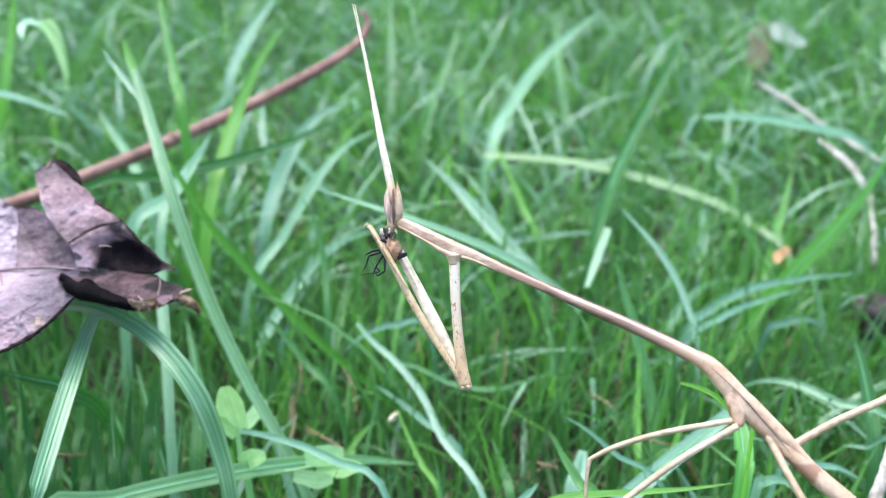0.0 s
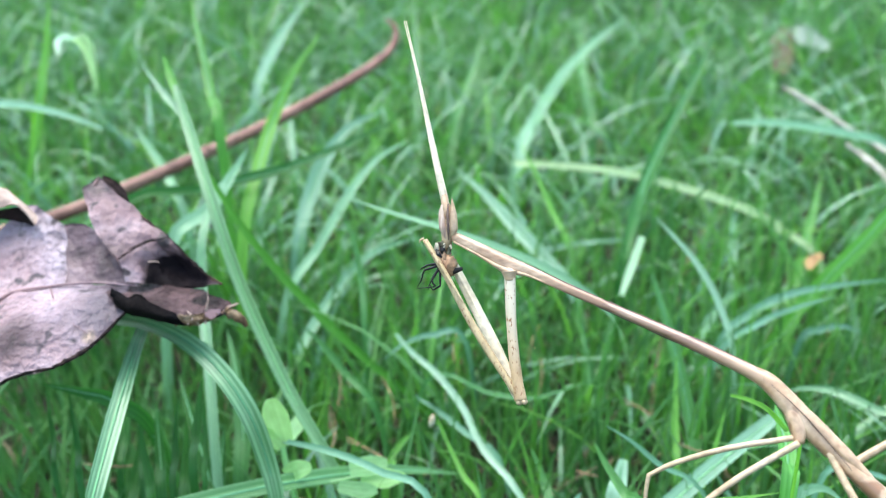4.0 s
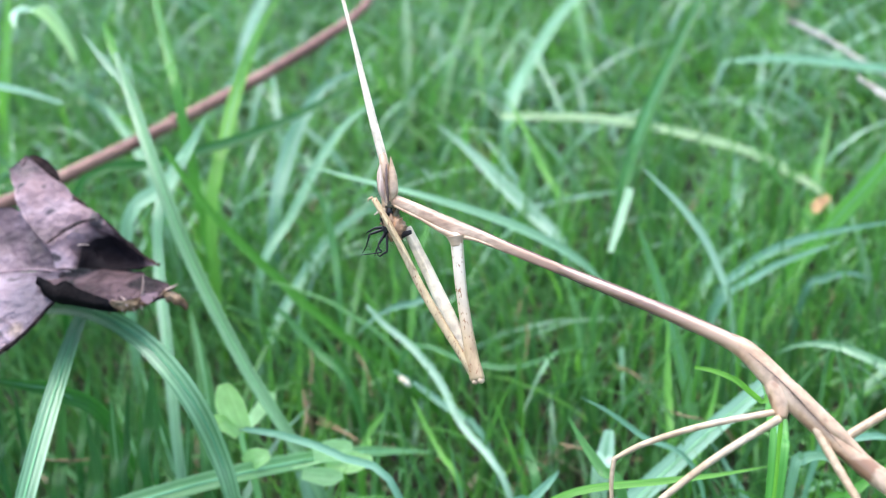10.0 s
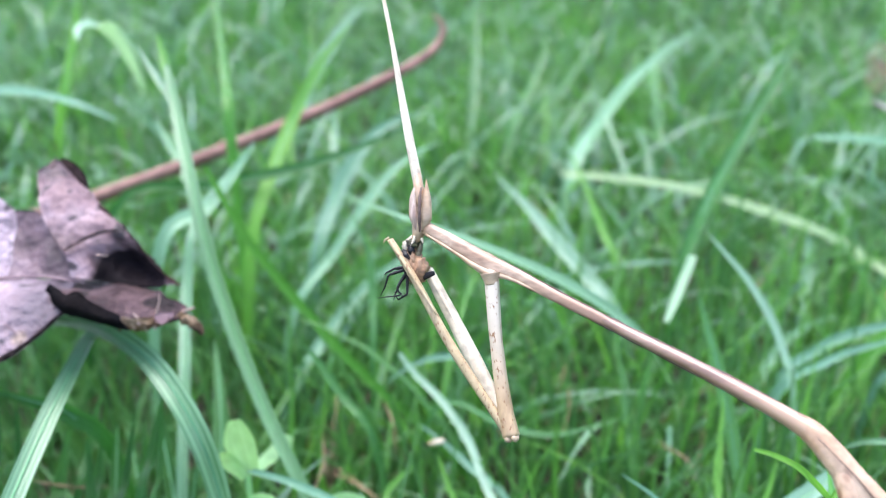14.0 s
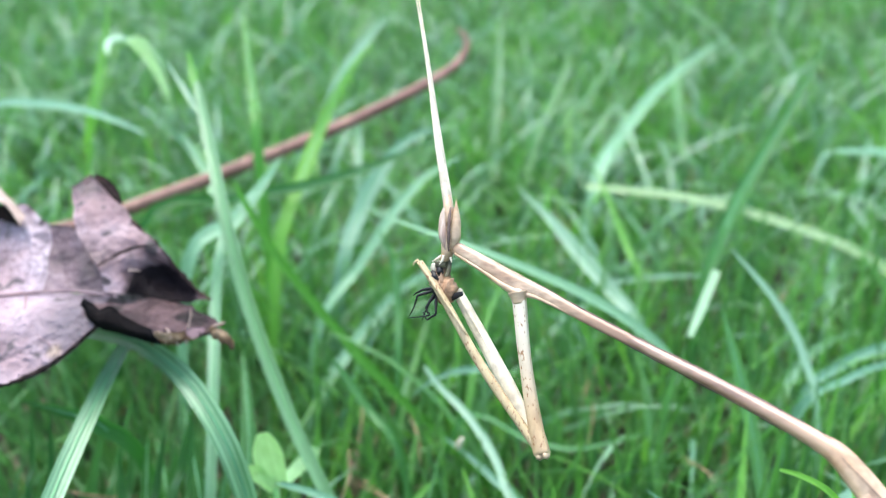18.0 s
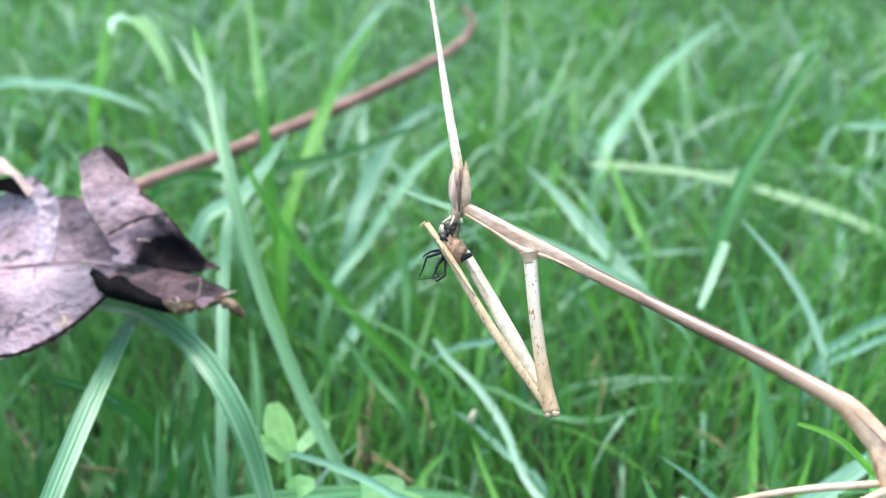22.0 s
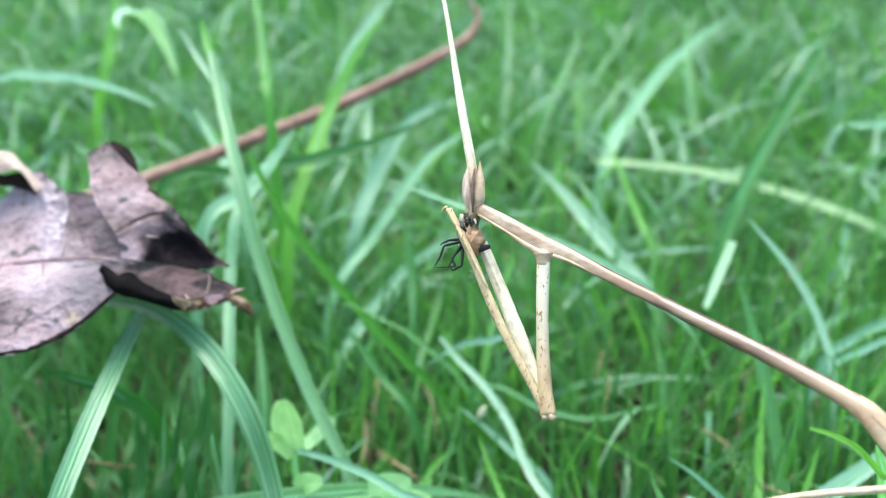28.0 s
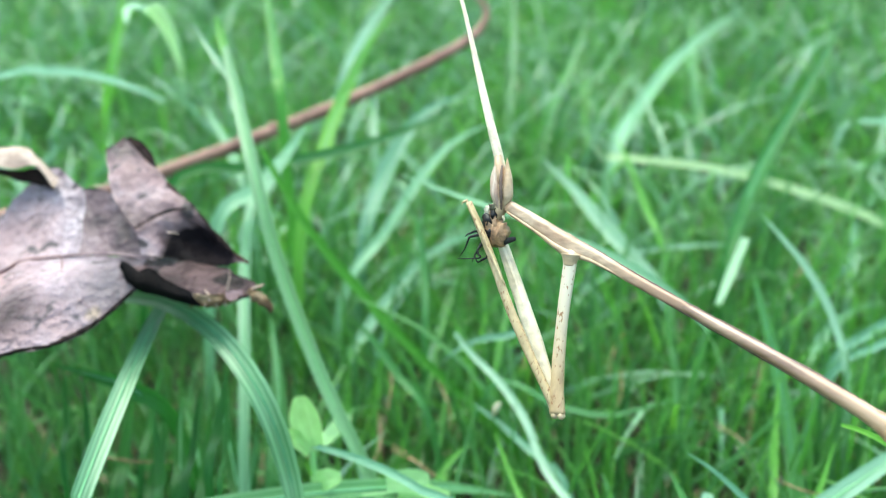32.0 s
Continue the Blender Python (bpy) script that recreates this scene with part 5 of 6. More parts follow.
blade([(-0.0981, 0.2868, 0.0582), (-0.0931, 0.2812, 0.0539), (-0.0856, 0.2724, 0.0480), (-0.0777, 0.2593, 0.0383)], 0.0026, GRASS_PALE_SHEEN, "thin pale blade")

blade([(0.0215, 0.1437, 0.0439), (0.0197, 0.1426, 0.0423), (0.0166, 0.1404, 0.0406), (0.0131, 0.1371, 0.0391)], 0.0017, GRASS_PALE_SHEEN, "short pale blade tip")
blade([(0.0658, 0.1386, 0.0468), (0.0627, 0.1397, 0.0488), (0.0591, 0.1387, 0.0493), (0.0564, 0.1351, 0.0473)], 0.0017, GRASS_PALE_SHEEN, "small curled pale blade")
blade([(0.0729, 0.1374, 0.0503), (0.0693, 0.1360, 0.0481), (0.0647, 0.1336, 0.0461), (0.0595, 0.1299, 0.0441)], 0.0017, GRASS_LIME, "slanting lime blade")
blade([(0.0471, 0.1903, 0.0429), (0.0462, 0.1838, 0.0359), (0.0456, 0.1767, 0.0297), (0.0450, 0.1677, 0.0224)], 0.0017, GRASS_LIME, "thin upright lime blade")
blade([(0.0551, 0.1766, 0.0389), (0.0531, 0.1723, 0.0337), (0.0505, 0.1673, 0.0293), (0.0474, 0.1615, 0.0236)], 0.0014, GRASS_LIME, "thin upright lime blade")
blade([(0.0788, 0.1894, 0.0397), (0.0801, 0.1848, 0.0358), (0.0808, 0.1782, 0.0305), (0.0811, 0.1706, 0.0235)], 0.0009, GRASS_MID, "very thin green blade")
blade([(0.0807, 0.1498, 0.0413), (0.0765, 0.1506, 0.0429), (0.0715, 0.1505, 0.0430), (0.0655, 0.1493, 0.0414)], 0.0014, GRASS_PALE_SHEEN, "arching thin pale blade")
blade([(0.0148, 0.1751, 0.0287), (0.0174, 0.1701, 0.0239), (0.0188, 0.1638, 0.0191)], 0.0020, GRASS_MID, "upright green blade")
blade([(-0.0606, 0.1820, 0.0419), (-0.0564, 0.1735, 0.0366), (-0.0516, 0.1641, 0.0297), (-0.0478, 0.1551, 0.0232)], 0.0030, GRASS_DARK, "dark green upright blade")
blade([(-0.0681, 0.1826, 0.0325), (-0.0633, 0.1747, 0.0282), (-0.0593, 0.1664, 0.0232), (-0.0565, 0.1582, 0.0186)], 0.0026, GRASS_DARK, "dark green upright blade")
blade([(-0.0526, 0.1951, 0.0452), (-0.0493, 0.1862, 0.0393), (-0.0467, 0.1765, 0.0316), (-0.0459, 0.1659, 0.0224)], 0.0034, GRASS_MID, "broad upright green blade")
blade([(-0.0351, 0.1952, 0.0455), (-0.0313, 0.1935, 0.0422), (-0.0261, 0.1898, 0.0373), (-0.0182, 0.1836, 0.0299)], 0.0018, GRASS_MID, "thin green blade")
blade([(-0.0180, 0.1961, 0.0363), (-0.0131, 0.1996, 0.0387), (-0.0068, 0.2031, 0.0388), (0.0010, 0.2048, 0.0356)], 0.0014, GRASS_PALE_SHEEN, "thin arching blade")
blade([(0.0300, 0.1903, 0.0359), (0.0225, 0.1890, 0.0336), (0.0151, 0.1881, 0.0318), (0.0063, 0.1894, 0.0322), (-0.0077, 0.1941, 0.0325)], 0.0011, GRASS_MID, "thin blade lying over the turf", face=(0, -0.5, 0.85))
blade([(0.0282, 0.2227, 0.0330), (0.0306, 0.2145, 0.0283), (0.0316, 0.2052, 0.0214), (0.0333, 0.1949, 0.0126)], 0.0020, GRASS_MID, "upright green blade")
blade([(0.0852, 0.2570, 0.0228), (0.0760, 0.2511, 0.0223), (0.0686, 0.2438, 0.0193), (0.0624, 0.2327, 0.0154)], 0.0026, GRASS_PALE_SHEEN, "arching pale blade")
blade([(0.1168, 0.3093, 0.0358), (0.1126, 0.2996, 0.0282), (0.1060, 0.2847, 0.0215), (0.0972, 0.2635, 0.0136)], 0.0032, GRASS_LIME, "broad lime blade")
blade([(0.1304, 0.2969, 0.0337), (0.1233, 0.2874, 0.0264), (0.1147, 0.2735, 0.0218), (0.1047, 0.2577, 0.0134)], 0.0030, GRASS_MID, "broad green blade")
blade([(0.0843, 0.2952, 0.0307), (0.0846, 0.2897, 0.0245), (0.0838, 0.2837, 0.0197), (0.0806, 0.2692, 0.0138)], 0.0032, GRASS_PALE_SHEEN, "short pale blade")
blade([(0.0520, 0.2717, 0.0291), (0.0396, 0.2712, 0.0282), (0.0281, 0.2720, 0.0257), (0.0166, 0.2726, 0.0204)], 0.0020, GRASS_PALE_SHEEN, "thin level blade", face=(0, -0.5, 0.85))
blade([(0.0093, 0.4396, 0.0468), (0.0059, 0.4229, 0.0368), (-0.0008, 0.3996, 0.0249), (-0.0045, 0.3666, 0.0161)], 0.0036, GRASS_MID, "leaning green blade")
blade([(0.0247, 0.4287, 0.0476), (0.0203, 0.4127, 0.0389), (0.0106, 0.3970, 0.0308), (0.0018, 0.3811, 0.0222)], 0.0032, GRASS_MID, "leaning green blade")
blade([(0.0531, 0.4505, 0.0458), (0.0510, 0.4342, 0.0366), (0.0508, 0.4070, 0.0281), (0.0506, 0.3805, 0.0209)], 0.0040, GRASS_MID, "upright green blade")

# dark colour of these blades imitates the shade in the near left corner
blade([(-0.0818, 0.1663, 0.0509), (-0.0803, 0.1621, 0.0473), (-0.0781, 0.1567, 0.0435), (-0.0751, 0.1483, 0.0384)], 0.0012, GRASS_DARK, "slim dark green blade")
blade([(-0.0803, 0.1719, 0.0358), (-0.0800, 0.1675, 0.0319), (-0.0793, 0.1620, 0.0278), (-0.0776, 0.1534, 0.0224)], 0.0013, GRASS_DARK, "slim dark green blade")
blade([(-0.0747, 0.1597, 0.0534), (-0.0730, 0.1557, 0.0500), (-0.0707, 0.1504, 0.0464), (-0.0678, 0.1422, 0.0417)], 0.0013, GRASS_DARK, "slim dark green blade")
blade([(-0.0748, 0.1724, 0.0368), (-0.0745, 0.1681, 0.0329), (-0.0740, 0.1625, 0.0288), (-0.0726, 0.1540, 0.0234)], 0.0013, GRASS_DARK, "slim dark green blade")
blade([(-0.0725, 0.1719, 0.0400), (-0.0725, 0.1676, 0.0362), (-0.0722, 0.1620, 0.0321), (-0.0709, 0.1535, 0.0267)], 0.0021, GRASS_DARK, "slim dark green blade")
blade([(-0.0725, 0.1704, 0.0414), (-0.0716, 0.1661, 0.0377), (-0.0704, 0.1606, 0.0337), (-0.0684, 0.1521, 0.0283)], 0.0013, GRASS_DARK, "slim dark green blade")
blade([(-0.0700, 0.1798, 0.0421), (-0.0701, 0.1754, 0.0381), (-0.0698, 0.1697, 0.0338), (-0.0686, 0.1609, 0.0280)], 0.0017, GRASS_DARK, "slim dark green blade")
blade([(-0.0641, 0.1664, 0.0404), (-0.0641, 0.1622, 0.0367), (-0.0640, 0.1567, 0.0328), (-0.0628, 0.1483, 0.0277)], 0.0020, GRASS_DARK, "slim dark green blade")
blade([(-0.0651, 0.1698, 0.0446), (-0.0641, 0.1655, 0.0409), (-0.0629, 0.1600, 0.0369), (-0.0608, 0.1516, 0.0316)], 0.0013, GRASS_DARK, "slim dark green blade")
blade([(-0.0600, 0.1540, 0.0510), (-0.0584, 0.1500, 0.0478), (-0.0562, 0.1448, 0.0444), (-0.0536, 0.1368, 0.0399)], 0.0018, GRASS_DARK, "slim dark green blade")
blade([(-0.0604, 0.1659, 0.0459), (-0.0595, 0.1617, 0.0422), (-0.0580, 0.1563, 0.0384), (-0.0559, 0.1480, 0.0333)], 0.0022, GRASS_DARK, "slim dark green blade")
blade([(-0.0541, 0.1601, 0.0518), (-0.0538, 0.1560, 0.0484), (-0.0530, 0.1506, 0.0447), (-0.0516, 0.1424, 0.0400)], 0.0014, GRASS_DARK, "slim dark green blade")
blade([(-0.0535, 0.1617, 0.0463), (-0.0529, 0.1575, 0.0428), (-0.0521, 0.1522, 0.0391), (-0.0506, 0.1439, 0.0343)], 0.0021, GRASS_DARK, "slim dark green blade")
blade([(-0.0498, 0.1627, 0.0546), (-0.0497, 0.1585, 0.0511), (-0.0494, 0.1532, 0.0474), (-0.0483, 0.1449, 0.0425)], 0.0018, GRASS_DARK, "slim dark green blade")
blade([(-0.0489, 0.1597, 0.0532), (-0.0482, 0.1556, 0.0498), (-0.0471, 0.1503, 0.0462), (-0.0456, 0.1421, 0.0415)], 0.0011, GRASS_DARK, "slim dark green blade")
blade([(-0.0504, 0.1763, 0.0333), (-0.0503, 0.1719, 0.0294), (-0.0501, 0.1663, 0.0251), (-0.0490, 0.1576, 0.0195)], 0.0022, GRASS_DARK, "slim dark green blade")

blade([(-0.0050, 0.1737, 0.0367), (-0.0027, 0.1697, 0.0335), (0.0005, 0.1644, 0.0299), (0.0043, 0.1571, 0.0269)], 0.0011, GRASS_LIME, "slender bright green blade", blunt=0.2)
blade([(-0.0101, 0.1805, 0.0284), (-0.0130, 0.1785, 0.0266), (-0.0149, 0.1750, 0.0245), (-0.0158, 0.1683, 0.0225)], 0.0019, GRASS_LIME, "short curved lime blade", blunt=0.3)


def dry_bit(points, r):
    ob = link("dry_straw", tube_mesh("dry_straw", points, [r * 0.15, r * 0.42, r * 0.36, r * 0.15], 16, 6, wobble=0.5), STRAW)
    tagged(ob, "thin dry tan straw caught in the turf", "straw", "dry straws in the turf")


dry_bit([(-0.0291, 0.1877, 0.0312), (-0.0291, 0.1848, 0.0280), (-0.0277, 0.1806, 0.0243)], 0.0005)
dry_bit([(-0.0246, 0.1759, 0.0303), (-0.0209, 0.1742, 0.0292), (-0.0165, 0.1721, 0.0274)], 0.0006)
dry_bit([(0.0366, 0.1877, 0.0310), (0.0395, 0.1873, 0.0302), (0.0426, 0.1865, 0.0287)], 0.0006)
dry_bit([(0.0201, 0.2256, 0.0278), (0.0179, 0.2218, 0.0250), (0.0167, 0.2166, 0.0216)], 0.0006)
dry_bit([(-0.0015, 0.2243, 0.0255), (-0.0021, 0.2195, 0.0227), (-0.0008, 0.2143, 0.0194)], 0.0006)
dry_bit([(0.0429, 0.1637, 0.0392), (0.0462, 0.1631, 0.0381), (0.0507, 0.1628, 0.0373)], 0.0005)
dry_bit([(-0.0278, 0.1809, 0.0331), (-0.0270, 0.1771, 0.0306), (-0.0278, 0.1719, 0.0278)], 0.0006)
dry_bit([(-0.0237, 0.1699, 0.0339), (-0.0192, 0.1676, 0.0337), (-0.0145, 0.1643, 0.0335)], 0.0006)
dry_bit([(0.0355, 0.1848, 0.0344), (0.0385, 0.1825, 0.0340), (0.0413, 0.1792, 0.0335)], 0.0004)
dry_bit([(0.0232, 0.1648, 0.0312), (0.0251, 0.1637, 0.0312), (0.0276, 0.1628, 0.0314)], 0.0006)
dry_bit([(-0.0282, 0.1944, 0.0362), (-0.0271, 0.1894, 0.0337), (-0.0277, 0.1847, 0.0297)], 0.0005)
dry_bit([(0.0184, 0.2061, 0.0324), (0.0189, 0.2010, 0.0297), (0.0179, 0.1967, 0.0265)], 0.0005)
dry_bit([(-0.0183, 0.1933, 0.0336), (-0.0156, 0.1887, 0.0315), (-0.0146, 0.1843, 0.0280)], 0.0005)
dry_bit([(-0.0758, 0.1610, 0.0346), (-0.0691, 0.1608, 0.0341), (-0.0613, 0.1611, 0.0346)], 0.0006)


def build_case():
    """A tiny pale insect case that swings among the blades."""
    c = new("insect_case")
    tagged(c, "tiny cream insect case swinging among the grass blades", "insect case")
    part("body", tube_mesh("body", [(0, 0, -0.0016), (0.0001, 0, -0.0006), (0, 0, 0.0006), (0, 0, 0.0015)], [0.00025, 0.00062, 0.0006, 0.0003], 16, 10, wobble=0.25), CHITIN_PALE, c)
    part("band", tube_mesh("band", [(0, 0, 0.0004), (0, 0, 0.0006), (0, 0, 0.0008)], [0.00058, 0.00064, 0.00056], 6, 10), CHITIN_LEG, c, "tan band")
    part("tip", tube_mesh("tip", [(0, 0, 0.0013), (0.0001, 0, 0.0016), (0.0002, 0, 0.0019)], [0.0003, 0.00022, 0.0001], 8, 8), CHITIN_LEG, c, "tan tip")
    return c


insect_case = build_case()


# ---- weed seedling among the blades ----
def build_weed():
    w = new("weed_seedling")
    tagged(w, "small weed with rounded light green leaves", "weed")
    part("stem", tube_mesh("stem", [(-0.0335, 0.1539, 0.0486), (-0.0329, 0.1520, 0.0429), (-0.0314, 0.1498, 0.0367), (-0.0309, 0.1479, 0.0246)], [0.0005, 0.0006, 0.0007, 0.0008], 16, 8), WEED, w)
    def leaflet(tip, mid, foot, width):
        part("leaflet", blade_mesh([tip, (np.array(tip) + mid) / 2, mid, (np.array(mid) + foot) / 2, foot], width, root=False, fold=0.12, count=16, tip=0.25, blunt=0.35), WEED, w)
    leaflet((-0.0353, 0.1552, 0.0553), (-0.0344, 0.1542, 0.0513), (-0.0329, 0.1526, 0.0463), 0.0052)
    leaflet((-0.0374, 0.1525, 0.0504), (-0.0360, 0.1528, 0.0487), (-0.0335, 0.1525, 0.0461), 0.0026)
    leaflet((-0.0322, 0.1736, 0.0387), (-0.0330, 0.1715, 0.0378), (-0.0335, 0.1560, 0.0440), 0.0034)
    leaflet((-0.0273, 0.1478, 0.0457), (-0.0299, 0.1483, 0.0445), (-0.0328, 0.1501, 0.0416), 0.0036)
    leaflet((-0.0139, 0.1529, 0.0425), (-0.0174, 0.1526, 0.0419), (-0.0210, 0.1523, 0.0413), 0.0040)
    leaflet((-0.0105, 0.1517, 0.0402), (-0.0142, 0.1516, 0.0399), (-0.0189, 0.1513, 0.0395), 0.0036)
    leaflet((-0.0155, 0.1489, 0.0392), (-0.0186, 0.1489, 0.0392), (-0.0229, 0.1500, 0.0392), 0.0032)
    part("stem", tube_mesh("stem", [(-0.0308, 0.1505, 0.0402), (-0.0250, 0.1503, 0.0398), (-0.0189, 0.1517, 0.0402)], [0.0004, 0.0004, 0.0003], 12, 6), WEED, w)


build_weed()

# ---- dry litter ----
stalk = link("dry_stalk", tube_mesh("dry_stalk", [(0.1166, 0.3618, 0.0458), (0.1273, 0.3536, 0.0410), (0.1379, 0.3395, 0.0363), (0.1515, 0.3248, 0.0304)], [0.0005, 0.0011, 0.0007, 0.001, 0.0006], 40, 8, wobble=0.8), DRY)
tagged(stalk, "bleached dry stalk lying in the grass", "stalk")
stalk = link("dry_stalk", tube_mesh("dry_stalk", [(0.1304, 0.3278, 0.0370), (0.1360, 0.3095, 0.0346), (0.1364, 0.2899, 0.0297), (0.1291, 0.2641, 0.0238)], [0.0006, 0.0011, 0.0008, 0.001, 0.0008], 40, 8, wobble=0.8), DRY)
tagged(stalk, "bleached dry stalk bent down in the grass", "stalk")
stalk = link("dry_stalk", tube_mesh("dry_stalk", [(0.0793, 0.1402, 0.0586), (0.0776, 0.1361, 0.0553), (0.0753, 0.1322, 0.0521), (0.0730, 0.1272, 0.0471)], [0.0004, 0.0009, 0.0012, 0.0014], 30, 8, wobble=0.3), DRY)
tagged(stalk, "frayed dry stalk standing in the grass", "stalk")
scrap = link("leaf_scrap", sheet_mesh("leaf_scrap", [[(0.0954, 0.2540, 0.0311), (0.0968, 0.2548, 0.0325), (0.0990, 0.2566, 0.0327), (0.1007, 0.2577, 0.0324)], [(0.0951, 0.2506, 0.0309), (0.0962, 0.2500, 0.0318), (0.0983, 0.2522, 0.0320), (0.1009, 0.2558, 0.0316)]], 14, 10), DEAD_YELLOW)
tagged(scrap, "small yellowed leaf scrap among green blades", "leaf")
scrap = link("leaf_scrap", sheet_mesh("leaf_scrap", [[(0.1515, 0.4964, 0.0254), (0.1574, 0.4991, 0.0304), (0.1620, 0.4978, 0.0280)], [(0.1455, 0.4704, 0.0162), (0.1512, 0.4699, 0.0151), (0.1555, 0.4718, 0.0187)]], 14, 10), LEAF_SCRAP)
tagged(scrap, "reddish-brown dead leaf scrap in the far grass", "leaf")
scrap = link("leaf_scrap", sheet_mesh("leaf_scrap", [[(0.1597, 0.5004, 0.0288), (0.1694, 0.5011, 0.0302), (0.1807, 0.4967, 0.0218)], [(0.1596, 0.4838, 0.0261), (0.1663, 0.4833, 0.0250), (0.1743, 0.4821, 0.0228)]], 14, 10), PALE_LITTER)
tagged(scrap, "pale dead leaf scrap in the far grass", "leaf")
clod = link("crumbled_leaf", blob_mesh("crumbled_leaf", (0.1202, 0.2350, 0.0239), (0.007, 0.006, 0.005), 18, 0.6, scale=90.0), CLOD)
tagged(clod, "dark crumbled dead leaf on the ground", "leaf")


# ---- what moves ----
def hinge(p, a):
    """A turn by a degrees in the mantis's plane about the joint p."""
    return Matrix.Translation(p) @ pose(0, 0, 0, 0, a, 0) @ Matrix.Translation([-v for v in p])


